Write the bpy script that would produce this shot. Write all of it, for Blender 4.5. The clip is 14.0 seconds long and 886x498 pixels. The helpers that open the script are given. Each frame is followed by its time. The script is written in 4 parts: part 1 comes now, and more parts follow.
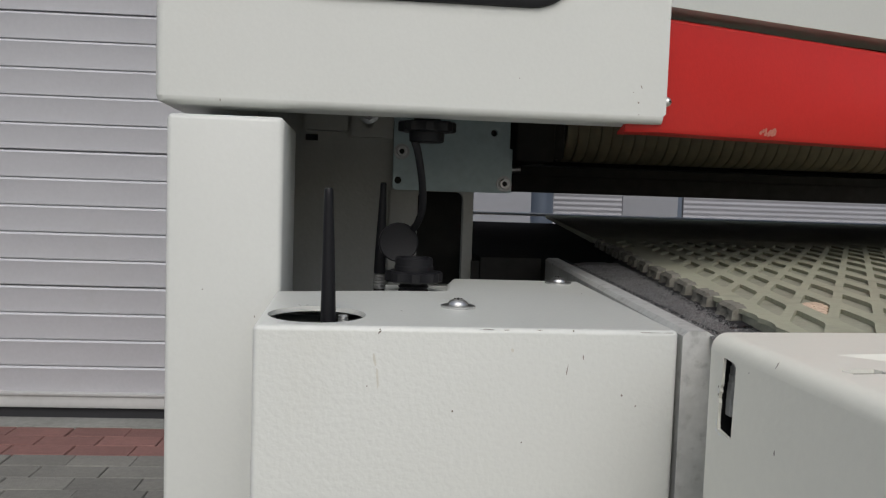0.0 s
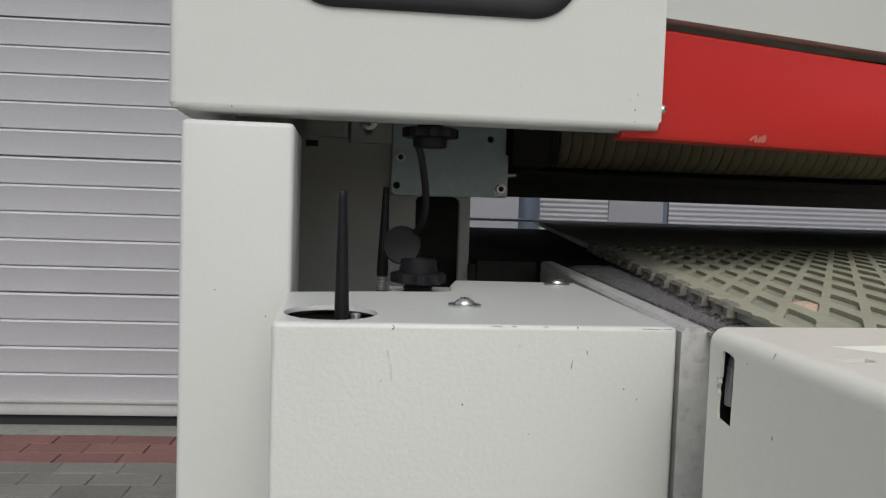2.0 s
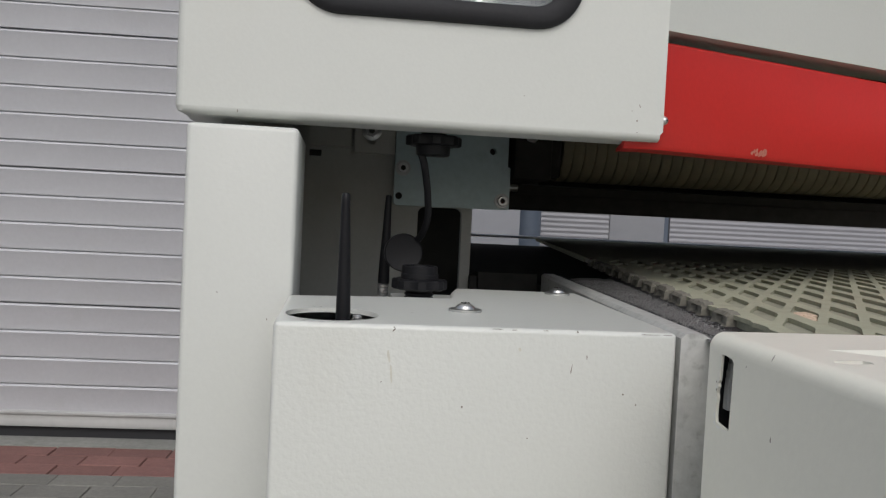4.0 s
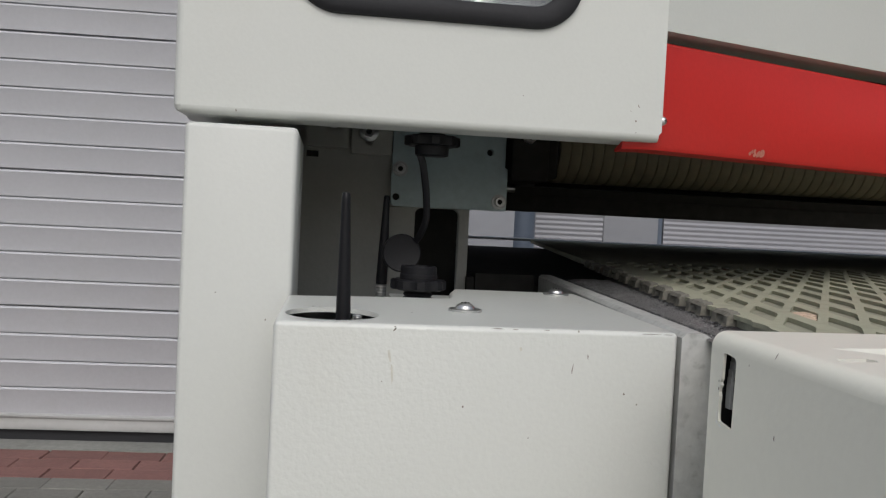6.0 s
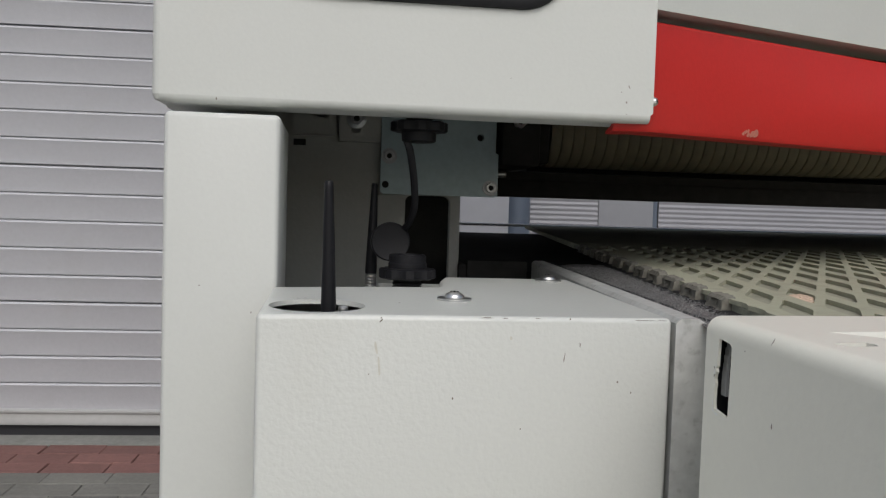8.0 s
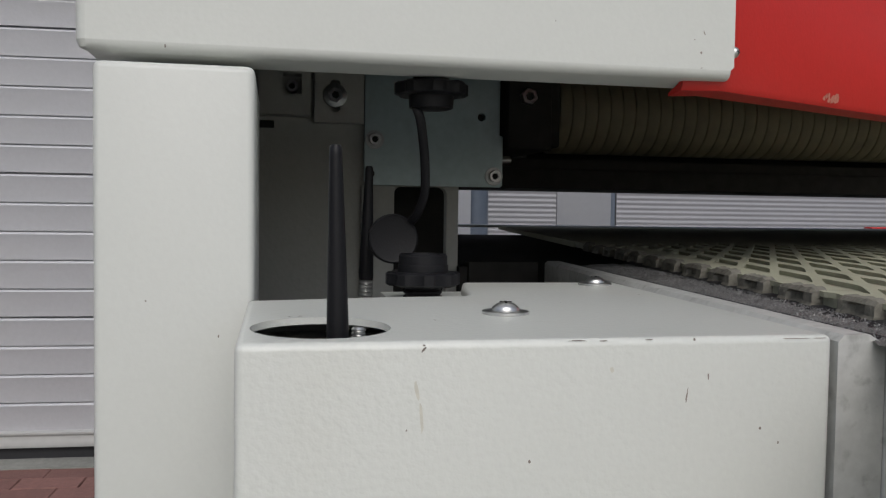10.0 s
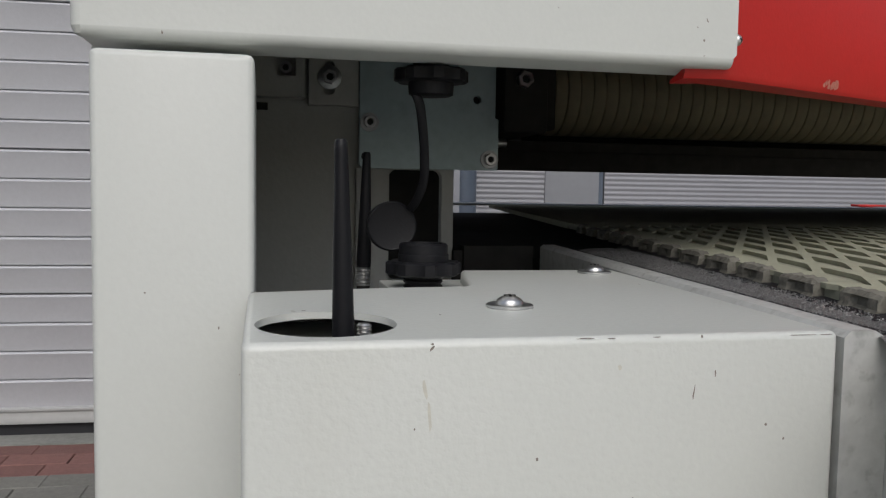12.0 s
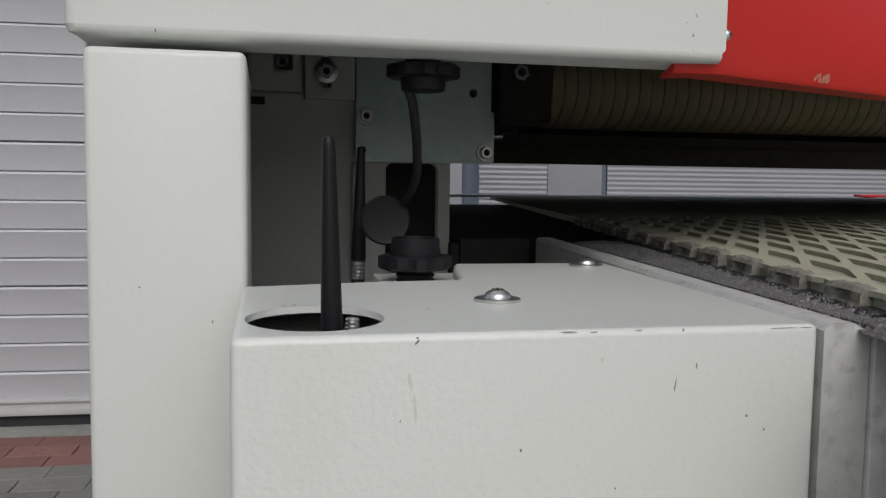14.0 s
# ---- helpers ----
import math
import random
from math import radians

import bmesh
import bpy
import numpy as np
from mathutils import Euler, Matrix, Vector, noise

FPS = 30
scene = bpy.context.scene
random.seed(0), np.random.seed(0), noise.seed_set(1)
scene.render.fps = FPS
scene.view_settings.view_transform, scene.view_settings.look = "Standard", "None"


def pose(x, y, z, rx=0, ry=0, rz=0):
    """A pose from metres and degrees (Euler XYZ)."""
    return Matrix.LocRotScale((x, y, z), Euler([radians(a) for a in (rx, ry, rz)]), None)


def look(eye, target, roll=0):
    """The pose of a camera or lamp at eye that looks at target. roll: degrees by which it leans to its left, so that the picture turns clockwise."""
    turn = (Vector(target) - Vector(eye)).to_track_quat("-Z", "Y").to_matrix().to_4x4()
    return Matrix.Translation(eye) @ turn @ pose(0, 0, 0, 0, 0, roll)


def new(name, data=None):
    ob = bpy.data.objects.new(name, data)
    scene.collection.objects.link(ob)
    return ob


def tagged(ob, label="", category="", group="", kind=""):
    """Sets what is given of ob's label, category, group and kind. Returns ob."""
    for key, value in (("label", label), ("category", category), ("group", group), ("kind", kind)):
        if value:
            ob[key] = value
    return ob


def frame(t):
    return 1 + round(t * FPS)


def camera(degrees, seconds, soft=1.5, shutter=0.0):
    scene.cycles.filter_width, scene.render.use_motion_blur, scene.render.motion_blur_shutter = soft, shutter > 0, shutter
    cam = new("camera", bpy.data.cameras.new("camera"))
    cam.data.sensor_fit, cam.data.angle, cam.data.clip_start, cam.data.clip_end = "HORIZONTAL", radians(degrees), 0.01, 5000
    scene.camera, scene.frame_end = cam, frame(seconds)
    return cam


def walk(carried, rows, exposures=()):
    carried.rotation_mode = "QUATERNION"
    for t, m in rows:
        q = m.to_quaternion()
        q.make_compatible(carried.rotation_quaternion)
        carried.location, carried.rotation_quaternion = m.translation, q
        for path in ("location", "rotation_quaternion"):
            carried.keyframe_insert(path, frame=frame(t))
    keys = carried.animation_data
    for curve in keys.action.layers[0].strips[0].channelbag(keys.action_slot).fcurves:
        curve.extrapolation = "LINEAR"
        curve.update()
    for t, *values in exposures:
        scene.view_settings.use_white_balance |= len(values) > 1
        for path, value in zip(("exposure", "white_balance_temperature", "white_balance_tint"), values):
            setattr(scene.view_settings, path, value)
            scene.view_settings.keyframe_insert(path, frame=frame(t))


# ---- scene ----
# The camera, carried by hand beside the infeed of a wide-belt sander.
cam = camera(55.33, 14.0, soft=1.25)
PATH = [
    (0.0, 0.0360, -0.3277, 1.0403, -6.39, -4.10, 1.93),
    (0.5, 0.0303, -0.3330, 1.0404, -6.73, -4.07, 2.19),
    (1.0, 0.0282, -0.3349, 1.0402, -7.20, -4.06, 1.87),
    (1.5, 0.0250, -0.3390, 1.0395, -7.27, -3.76, 1.91),
    (2.0, 0.0242, -0.3418, 1.0383, -7.35, -3.60, 1.96),
    (2.5, 0.0244, -0.3441, 1.0373, -7.31, -3.14, 2.30),
    (3.0, 0.0240, -0.3444, 1.0352, -7.16, -2.78, 2.74),
    (5.5, 0.0225, -0.3445, 1.0299, -7.42, -2.07, 2.86),
    (6.0, 0.0208, -0.3432, 1.0301, -7.68, -2.13, 2.84),
    (6.5, 0.0206, -0.3448, 1.0305, -7.86, -2.36, 2.74),
    (7.0, 0.0246, -0.3458, 1.0311, -8.02, -2.79, 2.05),
    (7.5, 0.0270, -0.3457, 1.0313, -7.72, -3.03, 1.93),
    (10.0, 0.0105, -0.2190, 1.0202, -11.16, -2.57, 0.82),
    (10.5, 0.0074, -0.2156, 1.0208, -11.60, -3.46, 1.19),
    (11.0, 0.0070, -0.2156, 1.0239, -11.92, -3.75, 1.08),
    (11.5, 0.0058, -0.2148, 1.0253, -11.99, -4.04, 1.03),
    (12.0, 0.0055, -0.2152, 1.0260, -12.04, -4.24, 0.95),
    (12.5, 0.0058, -0.2172, 1.0264, -11.94, -4.49, 1.01),
    (13.0, 0.0098, -0.2171, 1.0274, -11.92, -4.72, 0.53),
    (13.5, 0.0101, -0.2176, 1.0269, -11.86, -4.96, 0.68),
    (14.0, 0.0096, -0.2205, 1.0277, -11.80, -4.85, 0.78),
]


def eye_pose(x, y, z, yaw, pitch, roll):
    a, p = radians(yaw), radians(pitch)
    way = Vector((-math.sin(a) * math.cos(p), math.cos(a) * math.cos(p), math.sin(p)))
    return look((x, y, z), Vector((x, y, z)) + way, roll)


walk(cam, [(row[0], eye_pose(*row[1:])) for row in PATH], [(0.0, -0.44, 6130, 9), (7.5, -0.44, 6130, 9), (10.0, -0.50, 6100, 9), (14.0, -0.50, 6100, 9)])

# ---- light: an overcast day, the sky open above and behind the camera ----
SUN_EL, SUN_ROT = 45, 184
world = bpy.data.worlds.new("world")
scene.world = world
world.use_nodes = True
wn, wl = world.node_tree.nodes, world.node_tree.links
sky = wn.new("ShaderNodeTexSky")
sky.sky_type, sky.sun_disc = "NISHITA", False
sky.sun_elevation, sky.sun_rotation = radians(SUN_EL), radians(SUN_ROT)
sky.air_density, sky.dust_density, sky.ozone_density = 1.0, 6.0, 1.0
pale = wn.new("ShaderNodeHueSaturation")
pale.inputs["Saturation"].default_value = 0.7
wl.new(sky.outputs[0], pale.inputs["Color"])
wl.new(pale.outputs[0], wn["Background"].inputs["Color"])
wn["Background"].inputs["Strength"].default_value = 0.15
sun_data = bpy.data.lights.new("sun", "SUN")
sun_data.energy, sun_data.angle, sun_data.color = 0.9, radians(50), (1.0, 0.985, 0.965)
sun = new("sun", sun_data)
sun.matrix_world = look((0, 0, 8), (-8 * math.sin(radians(SUN_ROT)) / math.tan(radians(SUN_EL)) * 1.0, -8 * math.cos(radians(SUN_ROT)) / math.tan(radians(SUN_EL)), 0))


# ---- materials ----
def material(name, colour, rough=0.5, metal=0.0, vary=0.08, grain=400.0, bump=0.0, bump_scale=600.0, stain=None, stain_amount=0.0, stain_scale=12.0, spec=0.5, per_piece=0.0, coat=0.0):
    m = bpy.data.materials.new(name)
    m.use_nodes = True
    n, l = m.node_tree.nodes, m.node_tree.links
    b = n["Principled BSDF"]
    b.inputs["Roughness"].default_value, b.inputs["Metallic"].default_value = rough, metal
    b.inputs["Specular IOR Level"].default_value = spec
    b.inputs["Coat Weight"].default_value = coat
    co = n.new("ShaderNodeTexCoord")
    geo = n.new("ShaderNodeNewGeometry")
    fine = n.new("ShaderNodeTexNoise")
    fine.inputs["Scale"].default_value, fine.inputs["Detail"].default_value = grain, 4
    l.new(geo.outputs["Position"], fine.inputs["Vector"])
    broad = n.new("ShaderNodeTexNoise")
    broad.inputs["Scale"].default_value, broad.inputs["Detail"].default_value = stain_scale, 6
    l.new(geo.outputs["Position"], broad.inputs["Vector"])
    mix = n.new("ShaderNodeMix")
    mix.data_type, mix.blend_type = "RGBA", "MULTIPLY"
    mix.inputs[0].default_value = 1.0
    mix.inputs[6].default_value = (*colour, 1)
    ramp = n.new("ShaderNodeMapRange")
    ramp.inputs["To Min"].default_value, ramp.inputs["To Max"].default_value = 1 - vary, 1 + vary
    add = n.new("ShaderNodeMath")
    add.operation = "ADD"
    half = n.new("ShaderNodeMath")
    half.operation, half.inputs[1].default_value = "MULTIPLY", 0.5
    l.new(fine.outputs[0], add.inputs[0])
    l.new(broad.outputs[0], add.inputs[1])
    l.new(add.outputs[0], half.inputs[0])
    ramp.inputs["From Min"].default_value, ramp.inputs["From Max"].default_value = 0.3, 0.7
    l.new(half.outputs[0], ramp.inputs["Value"])
    last = ramp.outputs[0]
    if per_piece:
        info = n.new("ShaderNodeObjectInfo")
        pr = n.new("ShaderNodeMapRange")
        pr.inputs["To Min"].default_value, pr.inputs["To Max"].default_value = 1 - per_piece, 1 + per_piece
        l.new(info.outputs["Random"], pr.inputs["Value"])
        mul = n.new("ShaderNodeMath")
        mul.operation = "MULTIPLY"
        l.new(last, mul.inputs[0])
        l.new(pr.outputs[0], mul.inputs[1])
        last = mul.outputs[0]
    l.new(last, mix.inputs[7])
    out = mix.outputs[2]
    if stain:
        spot = n.new("ShaderNodeTexNoise")
        spot.inputs["Scale"].default_value, spot.inputs["Detail"].default_value = stain_scale * 2.3, 8
        l.new(geo.outputs["Position"], spot.inputs["Vector"])
        cut = n.new("ShaderNodeMapRange")
        cut.inputs["From Min"].default_value, cut.inputs["From Max"].default_value = 0.56, 0.75
        cut.inputs["To Max"].default_value = stain_amount
        l.new(spot.outputs[0], cut.inputs["Value"])
        mix2 = n.new("ShaderNodeMix")
        mix2.data_type = "RGBA"
        mix2.inputs[7].default_value = (*stain, 1)
        l.new(cut.outputs[0], mix2.inputs[0])
        l.new(out, mix2.inputs[6])
        out = mix2.outputs[2]
    l.new(out, b.inputs["Base Color"])
    rr = n.new("ShaderNodeMapRange")
    rr.inputs["To Min"].default_value, rr.inputs["To Max"].default_value = max(0.03, rough - 0.1), min(1, rough + 0.1)
    l.new(broad.outputs[0], rr.inputs["Value"])
    l.new(rr.outputs[0], b.inputs["Roughness"])
    if bump:
        bn = n.new("ShaderNodeTexNoise")
        bn.inputs["Scale"].default_value, bn.inputs["Detail"].default_value = bump_scale, 2
        l.new(geo.outputs["Position"], bn.inputs["Vector"])
        bp = n.new("ShaderNodeBump")
        bp.inputs["Strength"].default_value, bp.inputs["Distance"].default_value = 1.0, bump
        l.new(bn.outputs[0], bp.inputs["Height"])
        l.new(bp.outputs[0], b.inputs["Normal"])
    return m


M_COAT = material("cream_powder_coat", (0.575, 0.587, 0.553), 0.34, vary=0.03, grain=500, bump=0.00023, bump_scale=430, stain=(0.50, 0.48, 0.40), stain_amount=0.14, stain_scale=9)
M_COAT_FINE = material("smooth_cream_powder_coat", (0.54, 0.552, 0.522), 0.38, vary=0.025, grain=500, bump=0.00005, bump_scale=500, stain=(0.52, 0.50, 0.44), stain_amount=0.10, stain_scale=7)
M_CASING = material("beige_painted_cover", (0.74, 0.735, 0.655), 0.42, vary=0.02, grain=300, bump=0.0001, bump_scale=300, stain=(0.48, 0.45, 0.40), stain_amount=0.10, stain_scale=8)
M_RED = material("red_paint", (0.46, 0.022, 0.018), 0.40, spec=0.35, vary=0.06, grain=300, bump=0.00008, bump_scale=700, stain=(0.40, 0.03, 0.02), stain_amount=0.3, stain_scale=14)
M_PLATE = material("grey_beige_frame_paint", (0.42, 0.425, 0.395), 0.45, vary=0.06, grain=300, bump=0.0002, bump_scale=350, stain=(0.34, 0.33, 0.29), stain_amount=0.3, stain_scale=11)
M_ZINC = material("blue_zinc_steel", (0.33, 0.41, 0.425), 0.40, 0.35, vary=0.12, grain=160, bump=0.00005, bump_scale=900, stain=(0.23, 0.28, 0.29), stain_amount=0.5, stain_scale=22)
M_STEEL = material("bright_zinc_fastener", (0.62, 0.62, 0.61), 0.33, 0.95, vary=0.12, grain=900, bump=0.00004, bump_scale=1500)
M_HEAD = material("dull_zinc_screw_head", (0.46, 0.46, 0.46), 0.30, 0.9, vary=0.2, grain=700)
M_WASHER = material("dull_dark_washer", (0.34, 0.35, 0.35), 0.34, 0.8, vary=0.2, grain=700)
M_RAIL = material("bare_table_steel", (0.50, 0.505, 0.485), 0.5, 0.1, vary=0.15, grain=220, bump=0.0001, bump_scale=500, stain=(0.20, 0.19, 0.175), stain_amount=0.6, stain_scale=70)
M_BLACK = material("black_plastic", (0.008, 0.008, 0.0095), 0.45, vary=0.2, grain=700, bump=0.00006, bump_scale=1200, spec=0.22)
M_RUBBER = material("black_rubber_seal", (0.016, 0.016, 0.018), 0.62, spec=0.3, vary=0.15, grain=300, bump=0.0001, bump_scale=400)
M_DARK = material("oily_dark_steel", (0.024, 0.022, 0.020), 0.75, 0.0, vary=0.3, grain=120, spec=0.2)
# Near-black colour stands in for the shade of enclosed spaces and recesses.
M_VOID = material("black_for_interior_shade", (0.035, 0.034, 0.032), 0.9, vary=0.3, grain=60, spec=0.1)
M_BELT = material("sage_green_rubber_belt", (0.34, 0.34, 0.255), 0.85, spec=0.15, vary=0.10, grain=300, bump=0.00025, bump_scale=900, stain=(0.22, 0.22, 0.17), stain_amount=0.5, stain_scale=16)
# Pocket floors: belt colour darkened for the pockets' shade, plus dust stains.
M_BELT_FLOOR = material("shaded_dusty_belt_recess", (0.29, 0.29, 0.225), 0.9, spec=0.15, vary=0.15, grain=500, stain=(0.17, 0.17, 0.13), stain_amount=0.6, stain_scale=30)
M_FRAY = material("frayed_dirty_belt_edge", (0.15, 0.143, 0.118), 0.85, vary=0.35, grain=400, bump=0.0006, bump_scale=500)
M_CHIP = material("pale_resin_chip", (0.50, 0.38, 0.28), 0.8, vary=0.3, grain=500, bump=0.0006, bump_scale=700)
M_GRIT = material("dark_grit", (0.12, 0.118, 0.115), 0.5, 0.1, vary=0.6, grain=1400, bump=0.001, bump_scale=900)
M_GRAIN = material("glittering_grit_grains", (0.24, 0.238, 0.235), 0.35, 0.4, vary=0.6, grain=1800)
M_ROLLER = material("olive_rubber_roller", (0.17, 0.147, 0.095), 0.65, vary=0.14, grain=120, bump=0.0002, bump_scale=500, stain=(0.10, 0.09, 0.06), stain_amount=0.6, stain_scale=20)
M_DOOR = material("silver_grey_door_panel", (0.46, 0.463, 0.485), 0.5, vary=0.05, grain=60, bump=0.0004, bump_scale=120, stain=(0.42, 0.42, 0.42), stain_amount=0.5, stain_scale=1.6)
M_DOOR_END = material("door_bottom_profile", (0.44, 0.44, 0.43), 0.45, 0.2, vary=0.06, grain=40, stain=(0.3, 0.29, 0.27), stain_amount=0.5, stain_scale=4)
# Pale base colour carries the sky light along the rear table edge.
M_RIM = material("backlit_pale_edge", (0.62, 0.62, 0.61), 0.6, 0.0, vary=0.08, grain=60)
M_CONCRETE = material("grey_concrete", (0.21, 0.21, 0.192), 0.9, vary=0.2, grain=40, bump=0.002, bump_scale=90, stain=(0.15, 0.15, 0.13), stain_amount=0.6, stain_scale=5)
M_PAVER = material("grey_paver", (0.16, 0.156, 0.138), 0.92, vary=0.2, grain=70, bump=0.0015, bump_scale=160, stain=(0.13, 0.13, 0.11), stain_amount=0.5, stain_scale=6, per_piece=0.14)
M_PAVER_RED = material("red_paver", (0.175, 0.086, 0.074), 0.9, vary=0.2, grain=70, bump=0.0015, bump_scale=160, stain=(0.16, 0.09, 0.08), stain_amount=0.5, stain_scale=6, per_piece=0.14)
M_FACADE = material("corrugated_grey_steel", (0.26, 0.26, 0.28), 0.5, 0.1, vary=0.05, grain=20, stain=(0.22, 0.225, 0.24), stain_amount=0.3, stain_scale=1.2)
M_FACADE_FLAT = material("flat_grey_blue_panel", (0.26, 0.265, 0.285), 0.45, 0.1, vary=0.04, grain=20)
M_PILLAR = material("blue_grey_downpipe", (0.10, 0.122, 0.16), 0.4, 0.2, vary=0.06, grain=20)
M_MARK = material("chipped_paint_bare_metal", (0.19, 0.165, 0.14), 0.7, vary=0.4, grain=900)
M_SMEAR = material("dried_yellowish_smear", (0.54, 0.53, 0.46), 0.6, vary=0.15, grain=500)
M_WORN = material("worn_red_primer", (0.40, 0.14, 0.10), 0.7, vary=0.3, grain=600)
M_WHITE = material("white_plastic", (0.74, 0.75, 0.73), 0.4, vary=0.03)

M_GLASS = bpy.data.materials.new("window_glass")
M_GLASS.use_nodes = True
gb = M_GLASS.node_tree.nodes["Principled BSDF"]
gb.inputs["Transmission Weight"].default_value, gb.inputs["Roughness"].default_value, gb.inputs["IOR"].default_value = 1.0, 0.03, 1.45
gb.inputs["Base Color"].default_value = (0.9, 0.93, 0.92, 1)


# ---- building helpers ----
ORIGIN = Vector((0, 0, 0))  # where the group of things now being built has its origin


def part(name, bm, mat, parent=None, label="", smooth=True):
    me = bpy.data.meshes.new(name)
    bmesh.ops.translate(bm, verts=bm.verts, vec=ORIGIN)
    bmesh.ops.recalc_face_normals(bm, faces=bm.faces)
    if smooth:
        for f in bm.faces:
            f.smooth = True
        for e in bm.edges:
            if len(e.link_faces) != 2 or e.calc_face_angle(0) > 0.6:
                e.smooth = False
    bm.to_mesh(me)
    bm.free()
    me.materials.append(mat)
    ob = new(name, me)
    if parent:
        ob.parent = parent
        ob.matrix_parent_inverse = parent.matrix_world.inverted()
    if label:
        ob["label"] = label
    return ob


def thing(name, at, label, category, group="", kind=""):
    ob = new(name)
    ob.empty_display_size = 0.02
    ob.matrix_world = Matrix.Translation(Vector(at) + ORIGIN)
    bpy.context.view_layer.update()
    return tagged(ob, label, category, group, kind)


def box(bm, x0, x1, y0, y1, z0, z1, r=0.0, seg=2):
    vs = [bm.verts.new((x, y, z)) for x in (x0, x1) for y in (y0, y1) for z in (z0, z1)]
    fs = [bm.faces.new([vs[i] for i in f]) for f in ((0, 1, 3, 2), (4, 6, 7, 5), (0, 4, 5, 1), (2, 3, 7, 6), (0, 2, 6, 4), (1, 5, 7, 3))]
    if r:
        es = list({e for f in fs for e in f.edges})
        bmesh.ops.bevel(bm, geom=es, offset=r, segments=seg, affect="EDGES", profile=0.5)
    return bm


def ring_points(c, axis, r, n, start=0.0, r2=None):
    axis = Vector(axis).normalized()
    u = axis.orthogonal().normalized()
    w = axis.cross(u)
    return [Vector(c) + u * (r * math.cos(start + 2 * math.pi * i / n)) + w * ((r2 or r) * math.sin(start + 2 * math.pi * i / n)) for i in range(n)]


def lathe(bm, base, axis, profile, n=32, lobes=0, depth=0.0):
    """A body of revolution: profile rows of (distance along the axis, radius)."""
    axis = Vector(axis).normalized()
    rings = []
    for d, r in profile:
        ps = ring_points(Vector(base) + axis * d, axis, max(r, 1e-5), n)
        if lobes:
            c = Vector(base) + axis * d
            ps = [c + (p - c) * (1 + depth * (1 if math.cos(lobes * 2 * math.pi * i / n) > 0 else -1)) for i, p in enumerate(ps)]
        rings.append([bm.verts.new(p) for p in ps])
    for a, b in zip(rings, rings[1:]):
        for i in range(n):
            bm.faces.new((a[i], a[(i + 1) % n], b[(i + 1) % n], b[i]))
    bm.faces.new(rings[0])
    bm.faces.new(rings[-1])
    return bm


def rounded(x0, x1, z0, z1, r, n=6):
    out = []
    for cx, cz, a0 in ((x1 - r, z1 - r, 0), (x0 + r, z1 - r, 90), (x0 + r, z0 + r, 180), (x1 - r, z0 + r, 270)):
        for i in range(n + 1):
            a = radians(a0 + 90 * i / n)
            out.append((cx + r * math.cos(a), cz + r * math.sin(a)))
    return out


def circle(x, z, r, n=24, r2=None):
    return [(x + r * math.cos(2 * math.pi * i / n), z + (r2 or r) * math.sin(2 * math.pi * i / n)) for i in range(n)]


def sheet(target, outer, holes, place, thick):
    """A flat sheet with holes: outlines in two coordinates, place(a, b, depth) puts them into the world, thick is its depth."""
    bm = bmesh.new()
    edges = []
    loops = []
    for pts in (outer, *holes):
        vs = [bm.verts.new(place(a, b, 0)) for a, b in pts]
        loops.append(vs)
        edges += [bm.edges.new((vs[i], vs[(i + 1) % len(vs)])) for i in range(len(vs))]
    made = bmesh.ops.triangle_fill(bm, use_beauty=True, use_dissolve=False, edges=edges)
    faces = [g for g in made["geom"] if isinstance(g, bmesh.types.BMFace)]
    back = {}
    for (pts, vs) in zip((outer, *holes), loops):
        for (a, b), v in zip(pts, vs):
            back[v] = bm.verts.new(place(a, b, thick))
    for f in faces:
        bm.faces.new([back[v] for v in reversed(f.verts)])
    for vs in loops:
        for i in range(len(vs)):
            a, b = vs[i], vs[(i + 1) % len(vs)]
            bm.faces.new((a, b, back[b], back[a]))
    me = bpy.data.meshes.new("sheet")
    bm.to_mesh(me)
    bm.free()
    target.from_mesh(me)
    bpy.data.meshes.remove(me)
    return target


def sweep(bm, path, r, n=10, flat=1.0, ends=True):
    """A tube along a list of points."""
    rings = []
    for i, p in enumerate(path):
        d = (Vector(path[min(i + 1, len(path) - 1)]) - Vector(path[max(i - 1, 0)])).normalized()
        u = d.cross(Vector((0, 1, 0)))
        u = u.normalized() if u.length > 1e-4 else Vector((1, 0, 0))
        w = d.cross(u)
        rr = r(i / (len(path) - 1)) if callable(r) else r
        rings.append([bm.verts.new(Vector(p) + u * (rr * math.cos(2 * math.pi * k / n)) + w * (rr * flat * math.sin(2 * math.pi * k / n))) for k in range(n)])
    for a, b in zip(rings, rings[1:]):
        for k in range(n):
            bm.faces.new((a[k], a[(k + 1) % n], b[(k + 1) % n], b[k]))
    if ends:
        bm.faces.new(rings[0])
        bm.faces.new(rings[-1])
    return bm


def profile_x(bm, pts, x0, x1, skew=0.0, close=True):
    """A profile in (y, z) drawn out along x; skew: y gained for each metre of x."""
    a = [bm.verts.new((x0, y + skew * x0, z)) for y, z in pts]
    b = [bm.verts.new((x1, y + skew * x1, z)) for y, z in pts]
    n = len(pts)
    for i in range(n if close else n - 1):
        bm.faces.new((a[i], a[(i + 1) % n], b[(i + 1) % n], b[i]))
    if close:
        bm.faces.new(a)
        bm.faces.new(b)
    return bm


def B():
    return bmesh.new()


xz = lambda y: (lambda a, b, d: (a, y + d, b))
xy = lambda z: (lambda a, b, d: (a, b, z - d))


# ================= the yard =================
bm = B()
GROUND = 0.05
box(bm, -120, 120, -120, 120, -0.30, GROUND - 0.0085)
